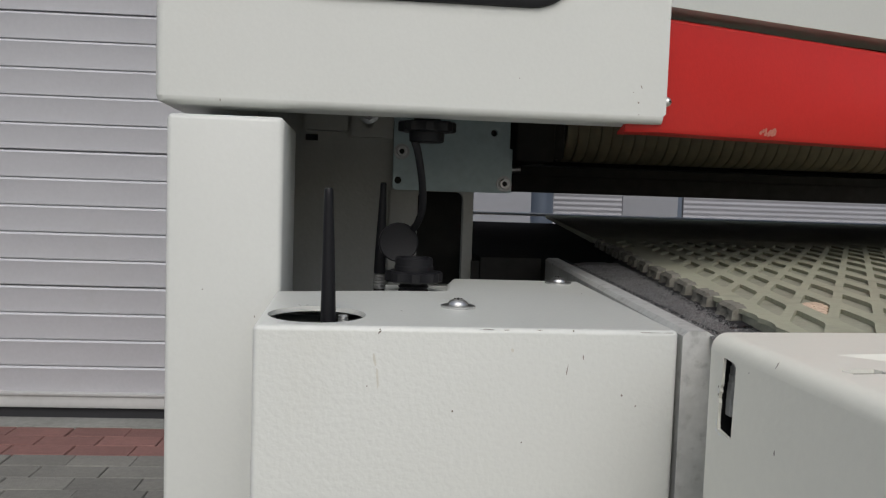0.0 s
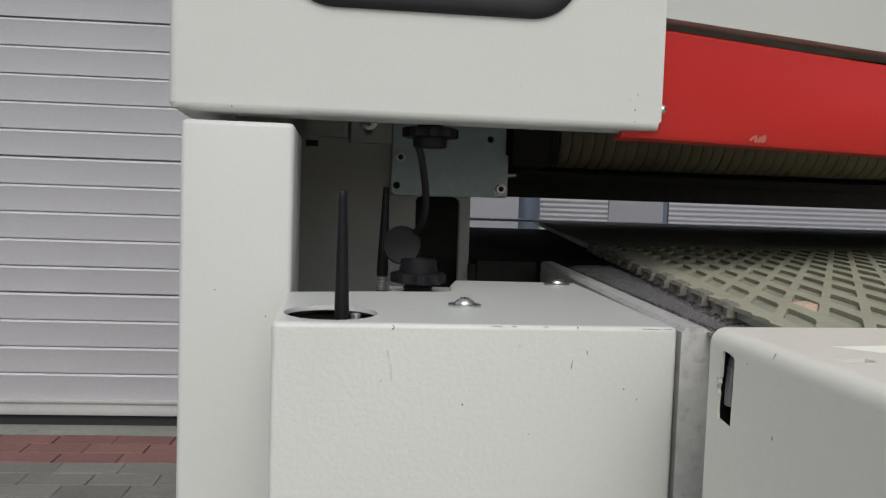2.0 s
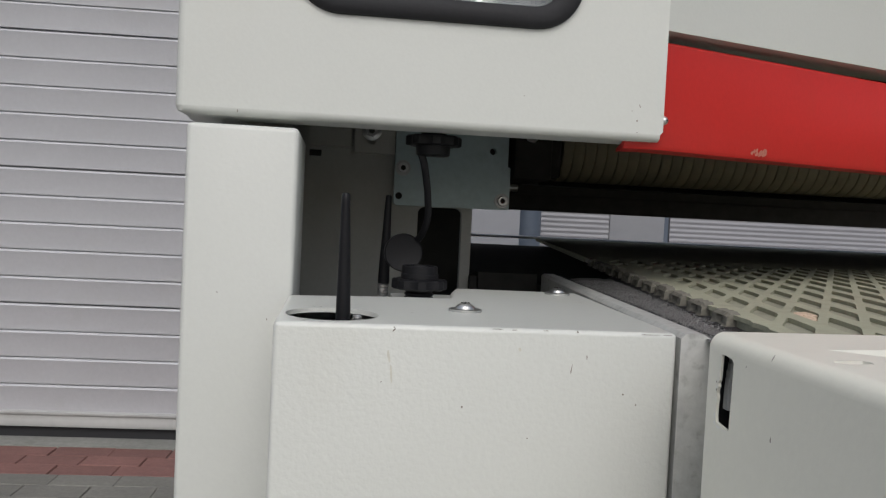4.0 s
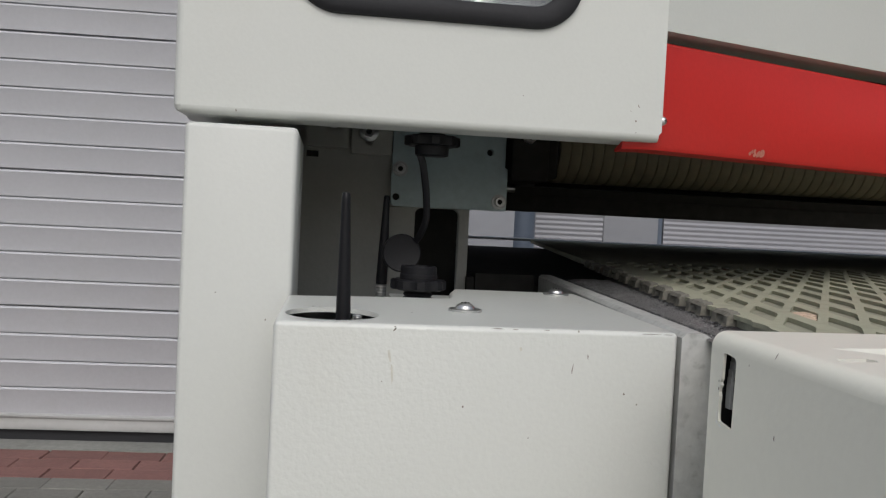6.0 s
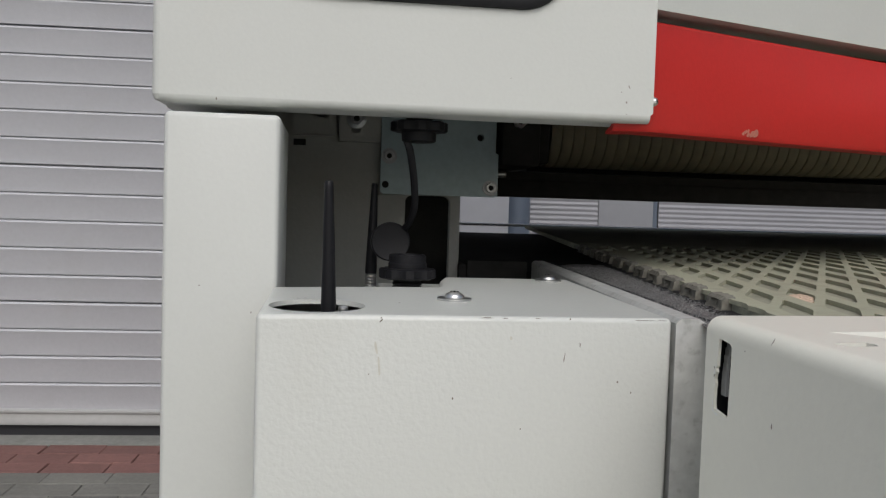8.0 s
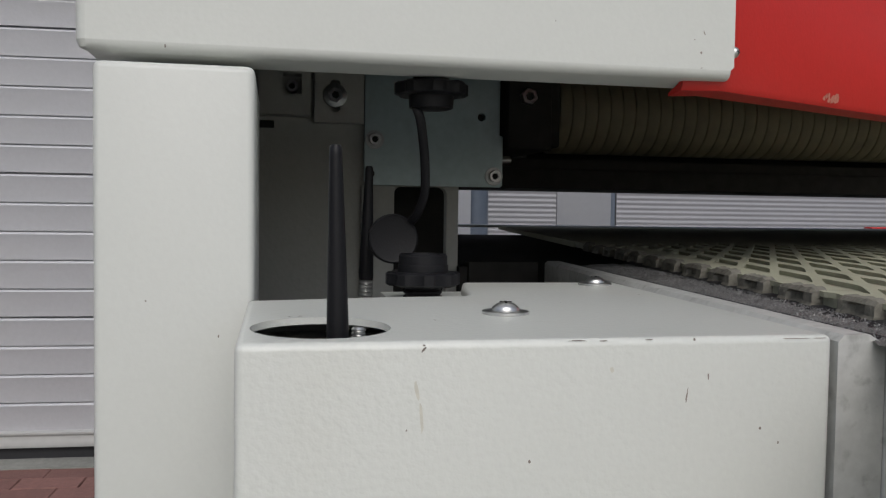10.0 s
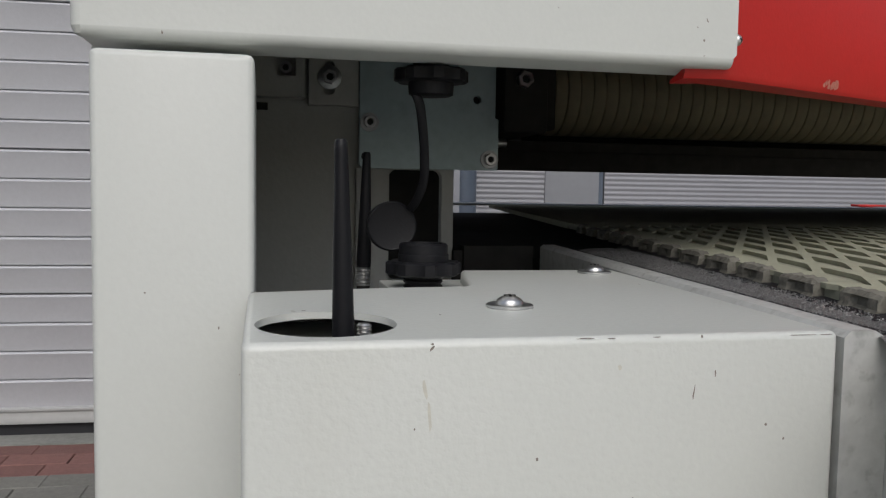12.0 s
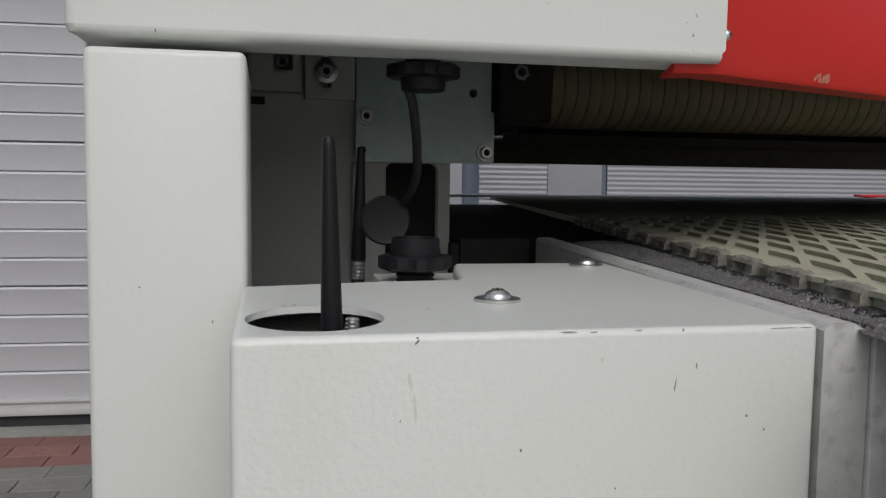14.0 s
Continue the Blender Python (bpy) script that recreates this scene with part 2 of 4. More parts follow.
ground = part("ground", bm, M_PAVER)
tagged(ground, "grey paved yard with dusty joints", "ground", kind="structure")

DOOR_Y, DOOR_SKEW, PANEL = 3.22, -0.0417, 0.5465
doory = lambda x: DOOR_Y + DOOR_SKEW * (x + 0.9)

# sectional door, its panels one above the other
door = thing("door_1", (-1.6, doory(-1.6), 0), "silver-grey ribbed sectional industrial door, closed", "door", kind="structure")
RIB = PANEL / 5


def rib_profile(first_rib):
    pts = []
    for k in range(first_rib, 5):
        z = k * RIB
        g, d = (0.0036, 0.011) if k else (0.0062, 0.024)
        pts += [(d, z), (d, z + g), (0.0010, z + g + 0.0006), (0.0, z + g + 0.004), (0.0, z + RIB - 0.015), (-0.0030, z + RIB - 0.0105), (-0.0030, z + RIB - 0.0080), (0.0040, z + RIB - 0.0012), (d, z + RIB - 0.0004)]
    return pts + [(0.045, PANEL), (0.045, first_rib * RIB)]


panel_mesh = None
for i in range(5):
    if i < 2:  # the lowest panel is one rib shorter than the others
        bm = B()
        profile_x(bm, rib_profile(0 if i else 1), -2.2, 2.2)
        pan = part("panel", bm, M_DOOR, None)
        panel_mesh = pan.data
    else:
        pan = new("panel", panel_mesh)
    pan.parent = door
    pan.matrix_parent_inverse = door.matrix_world.inverted()
    pan.matrix_world = Matrix.Translation((-1.9, doory(-1.9), 0.5905 + (i - 1) * PANEL)) @ Matrix.Rotation(math.atan(DOOR_SKEW), 4, "Z")
bm = B()
profile_x(bm, [(-0.010, 0.0), (-0.013, 0.010), (-0.0085, 0.026), (-0.0085, 0.044), (-0.0155, 0.052), (-0.0155, 0.059), (-0.004, 0.064), (0.048, 0.064), (0.048, 0.0)], -2.2, 2.2)
ob = part("bottom_profile", bm, M_DOOR_END, None, "pale aluminium bottom profile")
ob.parent = door
ob.matrix_parent_inverse = door.matrix_world.inverted()
ob.matrix_world = Matrix.Translation((-1.9, doory(-1.9), 0.0944)) @ Matrix.Rotation(math.atan(DOOR_SKEW), 4, "Z")
bm = B()
profile_x(bm, [(0.004, 0.01), (0.000, 0.060), (0.006, 0.075), (0.003, 0.0942), (0.03, 0.0942), (0.03, 0.01)], -2.2, 2.2)
ob = part("bottom_seal", bm, M_RUBBER, None, "black rubber bottom seal")
ob.parent = door
ob.matrix_parent_inverse = door.matrix_world.inverted()
ob.matrix_world = Matrix.Translation((-1.9, doory(-1.9), 0.0)) @ Matrix.Rotation(math.atan(DOOR_SKEW), 4, "Z")

# wall round the door, closing the building behind
bm = B()
box(bm, 0.35, 0.80, 3.20, 3.6, -0.05, 4.2)
box(bm, -7.5, -4.1, 3.20, 3.6, -0.05, 4.2)
box(bm, -7.5, 0.80, 3.25, 3.6, 2.9, 4.2)
w = part("wall_west", bm, M_FACADE_FLAT)
tagged(w, "plain grey hall wall round the sectional door", "wall", kind="structure")

bm = B()
profile_x(bm, [(DOOR_Y - 0.135, 0.01), (DOOR_Y - 0.13, 0.050), (DOOR_Y + 0.14, 0.052), (DOOR_Y + 0.14, 0.01)], -4.0, 0.5, DOOR_SKEW)
bm.verts.ensure_lookup_table()
for v_ in bm.verts:
    v_.co.y += DOOR_SKEW * 0.9
strip = part("threshold", bm, M_CONCRETE)
tagged(strip, "grey concrete threshold strip below the door", "threshold", kind="structure")

# ================= far hall across the yard =================
FAR = 6.0
far = thing("building", (3, FAR, -0.035), "light grey hall clad in corrugated sheet", "building", kind="structure")


def corrugated(name, x0, x1):
    b = B()
    pts = []
    z = -0.035
    while z < 3.2:
        for k in range(6):
            a = 2 * math.pi * k / 6
            pts.append((FAR - 0.0025 * math.cos(a), z + 0.038 * k / 6))
        z += 0.038
    pts += [(FAR + 0.1, z), (FAR + 0.1, -0.035)]
    profile_x(b, pts, x0, x1)
    return part(name, b, M_FACADE, far, smooth=False)


corrugated("cladding", -1.0, 1.325)
corrugated("cladding", 1.545, 2.12)
corrugated("cladding", 2.612, 9.0)
bm = B()
box(bm, 2.122, 2.562, FAR - 0.012, FAR + 0.1, -0.035, 3.2, 0.004)
part("flat_panel", bm, M_FACADE_FLAT, far, "smooth grey flat panel")
bm = B()
box(bm, 2.570, 2.604, FAR + 0.01, FAR + 0.1, -0.035, 3.2)
part("joint_strip", bm, M_PILLAR, far, "dark joint strip")
bm = B()
lathe(bm, (1.438, FAR - 0.13, -0.035), (0, 0, 1), [(0, 0.107), (3.2, 0.107)], 24)
part("downpipe", bm, M_PILLAR, far, "blue-grey round pipe")
bm = B()
box(bm, -1.0, 9.0, FAR - 0.05, FAR + 4, 3.2, 3.35)
part("roof", bm, M_FACADE_FLAT, far)

bm = B()
box(bm, 2.49, 3.6, 2.95, 3.0, 0.9685, 0.978, 0.003)
box(bm, 2.53, 2.57, 2.955, 2.995, GROUND - 0.0085, 0.968, 0.003)
box(bm, 3.50, 3.54, 2.955, 2.995, GROUND - 0.0085, 0.968, 0.003)
ob = part("barrier", bm, M_RED)
tagged(ob, "red painted metal rail standing in the yard", "barrier")

# ================= the sander: standing frame =================
COL_TOP = 1.0712
AT_COLUMN, AT_FRAME, AT_HOOD, AT_TABLE, AT_CASING = (Vector(v) for v in ((0.0028, -0.0050, 0.0021), (0.0044, 0.0131, 0.0029), (0.0025, 0.0025, 0.0013), (0, 0, 0), (0.0, -0.0010, 0.0)))
ORIGIN = AT_COLUMN
frame_post = thing("machine_column", (-0.028, 0.16, -0.0085), "cream powder-coated steel column of the sander", "machine column")
bm = B()
box(bm, -0.0582, -0.0005, 0.112, 0.205, GROUND - 0.0105, COL_TOP, 0.0028, 3)
part("column_cover", bm, M_COAT_FINE, frame_post)

ORIGIN = AT_FRAME
side = thing("machine_stand", (0.05, 0.377, -0.035), "grey-beige painted side frame plate with a rounded window", "machine stand")
bm = B()
sheet(bm, [(-0.057, 0.0), (0.1362, 0.0), (0.1362, 1.30), (-0.057, 1.30)], [rounded(0.0885, 0.1275, 0.955, 1.0345, 0.006)], xz(0.372), 0.010)
part("side_plate", bm, M_PLATE, side)
bm = B()
box(bm, -0.057, -0.045, 0.206, 0.371, -0.035, 1.30)
part("outer_plate", bm, M_PLATE, side)
# Black plate added where only the dark beyond the window shows.
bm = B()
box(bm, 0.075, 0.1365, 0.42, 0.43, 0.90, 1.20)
part("shade_plate", bm, M_VOID, side, "black plate added for the dark behind the frame window")
bm = B()
sheet(bm, [(0.0315, 1.0775), (0.0655, 1.0775), (0.0655, 1.20), (0.0315, 1.20)], [rounded(0.0415, 0.0495, 1.0845, 1.1075, 0.0038)], xz(0.3625), 0.0093)
part("slotted_strip", bm, M_PLATE, side, "strip with a vertical slot")
bm = B()
sheet(bm, [(-0.006, 1.0815), (0.0285, 1.0815), (0.0285, 1.20), (-0.006, 1.20)], [rounded(0.0095, 0.0225, 1.0955, 1.1095, 0.001)], xz(0.356), 0.0158)
part("bracket", bm, M_PLATE, side, "bracket with a square recess")
bm = B()
box(bm, 0.0645, 0.0882, 0.3655, 0.3718, 0.0, 1.0348, 0.001)
part("flange", bm, M_PLATE, side, "bent flange beside the window")
# No opening here: a black plate draws the shade of a slot.
bm = B()
box(bm, -0.006, 0.004, 0.3695, 0.3718, 1.0735, 1.0785)
part("slot_shadow_plate", bm, M_VOID, side, "small black plate painted as the shade of a slot")


def bolt(at, axis, head, r, h, washer=0.0, wh=0.0015, socket=True, dome=False, name="bolt", label="zinc-plated socket screw with washer"):
    """A screw with its washer; at: the point on the surface, axis: out of the surface."""
    ob_ = thing(name, at, label, "screw", "screws on the machine")
    ax = Vector(axis).normalized()
    base = Vector(at)
    if washer:
        b = B()
        lathe(b, base, ax, [(0, washer * 0.97), (0.0002, washer), (wh - 0.0002, washer), (wh, washer * 0.96)], 28)
        part("washer", b, M_STEEL if dome else M_WASHER, ob_)
        base = base + ax * wh
    b = B()
    if dome:
        prof = [(0, r), (h * 0.25, r * 0.99), (h * 0.55, r * 0.86), (h * 0.82, r * 0.6), (h, r * 0.22), (h, 0)]
    elif socket:
        prof = [(0, r), (h * 0.9, r), (h, r * 0.9), (h, r * 0.55), (h * 0.4, r * 0.52), (h * 0.4, 0)]
    else:
        prof = [(0, r), (h * 0.85, r), (h, r * 0.85), (h, 0)]
    lathe(b, base, ax, prof, 6 if head == "hex" else 24)
    head_ = part("head", b, M_STEEL if dome else M_HEAD, ob_)
    if socket and not dome:
        # Black disc laid in the socket, its shade put into the colour.
        b = B()
        lathe(b, base + ax * (h * 0.42), ax, [(0, r * 0.56), (h * 0.1, r * 0.56), (h * 0.1, 0)], 6)
        part("socket", b, M_VOID, head_)
    if dome:
        # The head is uncut; a near-black cross draws the recess's shade.
        b = B()
        u = ax.orthogonal().normalized()
        for k in range(2):
            d = Matrix.Rotation(radians(35 + 90 * k), 3, ax) @ u
            w_ = ax.cross(d)
            c = base + ax * (h * 1.0)
            vs = [b.verts.new(c + d * (sx * r * 0.42) + w_ * (sy * r * 0.09) + ax * dz) for dz in (-h * 0.25, 0.0001) for sx, sy in ((-1, -1), (1, -1), (1, 1), (-1, 1))]
            for f in ((0, 1, 2, 3), (4, 5, 6, 7), (0, 1, 5, 4), (1, 2, 6, 5), (2, 3, 7, 6), (3, 0, 4, 7)):
                b.faces.new([vs[i] for i in f])
        part("cross_recess", b, M_DARK, head_)
    return ob_


bolt((0.0454, 0.3625, 1.0963), (0, -1, 0), "hex", 0.0052, 0.005, 0.0082, 0.002, label="large zinc-plated bolt and washer over a slot")
bolt((0.016, 0.3715, 1.1025), (0, -1, 0), "round", 0.0042, 0.006, 0.0, label="socket screw in a square recess")
bolt((0.0695, 0.3715, 0.974), (0, -1, 0), "hex", 0.0048, 0.004, 0.0062, 0.0015, label="zinc-plated bolt low on the frame plate")

# ---- adjusting block with its screws ----
block = thing("bearing_plate", (0.115, 0.367, 1.035), "blue-zinc steel bearing plate bolted to the frame", "bearing plate")
bm = B()
out = [(0.0665, 1.0375), (0.069, 1.0350), (0.1650, 1.0350), (0.1665, 1.0365), (0.1665, 1.0715), (0.1640, 1.0725), (0.1640, 1.20), (0.0665, 1.20)]
sheet(bm, out, [circle(0.1505, 1.0850, 0.0029), circle(0.1480, 1.1160, 0.0029), circle(0.0708, 1.0430, 0.0030)], xz(0.363), 0.006)
part("plate", bm, M_ZINC, block)
bm = B()
box(bm, 0.145, 0.1655, 0.3692, 0.40, 1.0375, 1.19)
box(bm, 0.0670, 0.0765, 0.3692, 0.3718, 1.0385, 1.19)
part("spacer", bm, M_DARK, block)
bm = B()
lathe(bm, (0.0708, 0.3665, 1.0430), (0, -1, 0), [(0, 0.0029), (0.003, 0.0029), (0.003, 0)], 16)
part("plug", bm, M_DARK, block)
bolt((0.0733, 0.363, 1.0668), (0, -1, 0), "round", 0.0043, 0.0045, 0.0066, 0.0012)
bolt((0.1600, 0.363, 1.0428), (0, -1, 0), "round", 0.0043, 0.0045, 0.0066, 0.0012)

# ---- roller with its end bracket and pressure bar ----
bracket = thing("roller_bracket", (0.19, 0.40, 1.04), "oily black roller bearing bracket", "bracket")
bm = B()
box(bm, 0.1675, 0.200, 0.352, 0.47, 1.062, 1.21, 0.002)
box(bm, 0.200, 0.214, 0.375, 0.47, 1.066, 1.21, 0.002)
part("bracket_body", bm, M_DARK, bracket)
bm = B()
lathe(bm, (0.2142, 0.432, 1.099), (1, 0, 0), [(0, 0.030), (0.0012, 0.0315), (0.0065, 0.0315), (0.0078, 0.029), (0.0078, 0)], 36)
part("bearing_cap", bm, M_DARK, bracket)
bolt((0.1815, 0.352, 1.0993), (0, -1, 0), "hex", 0.0060, 0.006, 0.0, label="zinc nut on the roller bracket")
bolt((0.1670, 0.376, 1.0555), (1, 0, 0), "round", 0.0034, 0.009, 0.0, label="small screw end beside the bearing plate")
bolt((0.1990, 0.3745, 1.083), (0, -1, 0), "round", 0.003, 0.004, 0.0, label="small screw on the bracket")

roller = thing("feed_roller", (0.8, 0.432, 1.099), "olive grooved rubber feed roller", "roller")
bm = B()
prof = []
xx = 0.0
RL = 1.32
pitch = 0.0105
while xx < RL:
    prof += [(xx, 0.0331), (xx + 0.0008, 0.0335), (xx + pitch - 0.0026, 0.0335), (xx + pitch - 0.0016, 0.0331), (xx + pitch - 0.0012, 0.0322), (xx + pitch - 0.0004, 0.0322)]
    xx += pitch
lathe(bm, (0.2225, 0.432, 1.099), (1, 0, 0), prof, 40)
part("roller_sleeve", bm, M_ROLLER, roller)
bm = B()
lathe(bm, (0.205, 0.432, 1.099), (1, 0, 0), [(0, 0.012), (RL + 0.04, 0.012)], 20)
part("shaft", bm, M_DARK, roller)
bar = thing("pressure_bar", (0.85, 0.44, 1.04), "dark oily steel pressure bar under the roller", "bar")
bm = B()
box(bm, 0.168, 1.62, 0.42, 0.475, 1.0385, 1.060)
part("bar_body", bm, M_DARK, bar)
bm = B()
box(bm, 0.168, 1.62, 0.4165, 0.4195, 1.0365, 1.0520, 0.0006)
part("lip", bm, M_DARK, bar, "thin dark steel lip")

# ---- hood above ----
ORIGIN = AT_HOOD
hood = thing("machine_hood", (0.07, 0.2, 1.076), "cream powder-coated sander hood with a rubber-framed window", "machine hood")
bm = B()
HX0, HX1, HY, HZ = -0.0672, 0.2040, 0.12, 1.0780
GX0, GX1, GZ0, GZ1 = -0.009, 0.1535, 1.1360, 1.30
outer = [(HX0 + 0.004, HZ + 0.004), (HX1 - 0.0015, HZ + 0.004), (HX1, HZ + 0.0055), (HX1, 1.55), (HX0 + 0.004, 1.55)]
sheet(bm, outer, [rounded(GX0 + 0.003, GX1 - 0.003, GZ0 + 0.003, GZ1, 0.024, 8)], xz(HY), 0.002)
# rolled lower edge and returned underside
arc = [(HY + 0.004 - 0.004 * math.cos(radians(a)), HZ + 0.004 - 0.004 * math.sin(radians(a))) for a in range(0, 91, 15)]
pts = arc + [(HY + 0.030, HZ), (HY + 0.030, HZ + 0.002)] + [(HY + 0.004 - 0.002 * math.cos(radians(a)), HZ + 0.004 - 0.002 * math.sin(radians(a))) for a in range(90, -1, -15)]
profile_x(bm, pts, HX0 + 0.004, HX1 - 0.0015)
# left flank with a rounded upright edge
arc = [(HX0 + 0.004 - 0.004 * math.sin(radians(a)), HY + 0.004 - 0.004 * math.cos(radians(a))) for a in range(0, 91, 15)]
side_pts = arc + [(HX0, HY + 0.30), (HX0 + 0.002, HY + 0.30)] + [(HX0 + 0.004 - 0.002 * math.sin(radians(a)), HY + 0.004 - 0.002 * math.cos(radians(a))) for a in range(90, -1, -15)]
a_ = [bm.verts.new((x, y, HZ + 0.004)) for x, y in side_pts]
b_ = [bm.verts.new((x, y, 1.55)) for x, y in side_pts]
for i in range(len(side_pts)):
    j = (i + 1) % len(side_pts)
    bm.faces.new((a_[i], a_[j], b_[j], b_[i]))
bm.faces.new(a_)
# corner cap under the left flank
c0 = [bm.verts.new((x, y, HZ + 0.004)) for x, y in arc]
c1 = [bm.verts.new((HX0 + 0.004 - 0.0028 * math.sin(radians(a)), HY + 0.004 - 0.0028 * math.cos(radians(a)), HZ + 0.0012)) for a in range(0, 91, 15)]
c2 = bm.verts.new((HX0 + 0.004, HY + 0.004, HZ))
for i in range(len(arc) - 1):
    bm.faces.new((c0[i], c0[i + 1], c1[i + 1], c1[i]))
    bm.faces.new((c1[i], c1[i + 1], c2))
box(bm, HX0 + 0.0021, HX0 + 0.03, HY + 0.0305, HY + 0.30, HZ + 0.0003, HZ + 0.0035)
part("front_cover", bm, M_COAT_FINE, hood)

# swept right-hand cover over the guard
SX, SY = 0.872, 0.489
sw = lambda s, z, d=0.0: (HX1 - 0.001 + SX * s - SY * d, HY + 0.0004 + SY * s + SX * d, z)
bm = B()
sheet(bm, [(0, 1.1415), (0.45, 1.1642), (0.45, 1.55), (0, 1.55)], [], lambda a, b, d: sw(a, b, d), 0.002)
sheet(bm, [(0.0, 0.002), (0.45, 0.002), (0.45, 0.034), (0.0, 0.034)], [], lambda a, b, d: sw(a, 1.1415 + a * 0.0505 + d, b), 0.002)
ex, ey, ez = sw(0.45, 1.1642)
box(bm, ex, 1.75, ey, ey + 0.002, ez, 1.55)
part("wing_cover", bm, M_COAT_FINE, hood)

# Boxes added to keep light out, coloured black for the shade inside.
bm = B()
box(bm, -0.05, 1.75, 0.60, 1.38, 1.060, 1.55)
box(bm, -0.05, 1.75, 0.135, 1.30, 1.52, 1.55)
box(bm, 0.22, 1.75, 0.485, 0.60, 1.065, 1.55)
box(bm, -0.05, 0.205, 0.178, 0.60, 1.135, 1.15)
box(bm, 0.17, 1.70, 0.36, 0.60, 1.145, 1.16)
part("inner_body", bm, M_VOID, hood, "inner body of the machine, blackened and added to keep light out")

bm = B()
box(bm, HX0, 1.756, 0.121, 1.390, 1.5505, 1.5555, 0.002)
part("top_cover", bm, M_COAT_FINE, hood)
bm = B()
box(bm, HX0 + 0.003, 1.756, 1.3815, 1.3895, 1.062, 1.550)
part("rear_cover", bm, M_COAT_FINE, hood)
bm = B()
box(bm, 1.7515, 1.756, 0.345, 1.381, 1.0, 1.550)
part("side_cover", bm, M_COAT_FINE, hood)

# window in the hood
win = thing("window", (0.072, HY, GZ0), "rounded hood window in a thick black rubber frame", "window")
bm = B()
o_ = rounded(GX0, GX1, GZ0, GZ1 + 0.01, 0.027, 10)
i_ = rounded(GX0 + 0.0125, GX1 - 0.0125, GZ0 + 0.0125, GZ1 - 0.0025, 0.0165, 10)
n_ = len(o_)
rows_ = []
for k in range(9):
    a = math.pi * k / 8
    f = 0.5 - 0.5 * math.cos(a)
    rows_.append([bm.verts.new((o_[i][0] * (1 - f) + i_[i][0] * f, HY - 0.0005 - 0.0042 * math.sin(a) ** 0.7, o_[i][1] * (1 - f) + i_[i][1] * f)) for i in range(n_)])
rows_.append([bm.verts.new((i_[i][0], HY + 0.006, i_[i][1])) for i in range(n_)])
for a_, b_ in zip(rows_, rows_[1:]):
    for i in range(n_):
        bm.faces.new((a_[i], a_[(i + 1) % n_], b_[(i + 1) % n_], b_[i]))
part("rubber_frame", bm, M_RUBBER, win)
bm = B()
sheet(bm, [(x, z) for x, z in rounded(GX0 + 0.006, GX1 - 0.006, GZ0 + 0.006, GZ1 - 0.001, 0.02, 8)], [], xz(HY + 0.003), 0.002)
pane = part("pane", bm, M_GLASS, win, "clear pane")
pane.visible_shadow = False
bm = B()
box(bm, -0.02, 0.18, 0.170, 0.173, 1.09, 1.42)
back = thing("mounting_panel", (0.08, 0.171, 1.09), "grey sheet panel behind the hood window", "panel")
part("panel_sheet", bm, M_FACADE_FLAT, back)
bolt((0.1060, 0.170, 1.1560), (0, -1, 0), "round", 0.0058, 0.005, 0.0088, 0.0015, label="socket screw and washer behind the window")
bm = B()
box(bm, 0.058, 0.074, 0.160, 0.1698, 1.1560, 1.175, 0.001)
tg = part("cable_clip", bm, M_WHITE)
tagged(tg, "white plastic cable clip behind the window", "clip")

# ---- red guard over the roller ----
guard = thing("roller_guard", (0.3, 0.17, 1.075), "bright red painted guard over the roller", "guard")
bm = B()
gd = 0.0045
prof = [(gd, 1.1345), (gd + 0.0012, 1.1362), (gd + 0.014, 1.1400), (gd + 0.014, 1.1388), (gd + 0.004, 1.132), (gd + 0.004, 1.0775), (gd + 0.014, 1.0745), (gd + 0.014, 1.0730), (gd + 0.0015, 1.0740), (gd, 1.0765)]
e_ = [bm.verts.new((HX1 - 0.020, HY + 0.0035 + d, z)) for d, z in prof]
a_ = [bm.verts.new(sw(0.002, z, d)) for d, z in prof]
b_ = [bm.verts.new(sw(0.45, z + (0.0175 if z > 1.1 else 0.009), d)) for d, z in prof]
f_ = [bm.verts.new((1.745, ey + d, z + (0.0175 if z > 1.1 else 0.009))) for d, z in prof]
for i in range(len(prof)):
    j = (i + 1) % len(prof)
    bm.faces.new((a_[i], a_[j], b_[j], b_[i]))
    bm.faces.new((e_[i], e_[j], a_[j], a_[i]))
    bm.faces.new((b_[i], b_[j], f_[j], f_[i]))
bm.faces.new(e_)
bm.faces.new(f_)
part("guard_sheet", bm, M_RED, guard)
bm = B()
for k in range(9):
    c = sw(0.102 + random.uniform(-0.006, 0.009), 1.0800 + random.uniform(-0.0012, 0.0020), gd - 0.0002)
    r_ = random.uniform(0.0010, 0.0022)
    ps = ring_points(c, (SY, -SX, 0), r_ * 1.6, 9, random.random(), r_)
    bm.faces.new([bm.verts.new(p + Vector((random.uniform(-1, 1), 0, random.uniform(-1, 1))) * 0.0004) for p in ps])
part("worn_patch", bm, M_WORN, guard, "worn patch with bare beige primer")
bolt((HX1 + 0.0012, HY + 0.0030, 1.0905), (0.5, -0.85, 0), "round", 0.0026, 0.0026, 0, dome=True, name="screw", label="small bright screw beside the red guard")

# ================= the lifting table =================
TZ = 0.9856
ORIGIN = AT_TABLE
cover = thing("control_box", (0.085, 0.08, 0.30), "cream powder-coated sheet steel control box with a round hole on top", "control box")
bm = B()
outline = [(0, 0), (0.1705, 0), (0.178, 0.182), (0.0995, 0.183), (0.0935, 0.158), (0.0885, 0.123), (0.0855, 0.119), (0.060, 0.117), (0.056, 0.117), (0.0, 0.1055)]
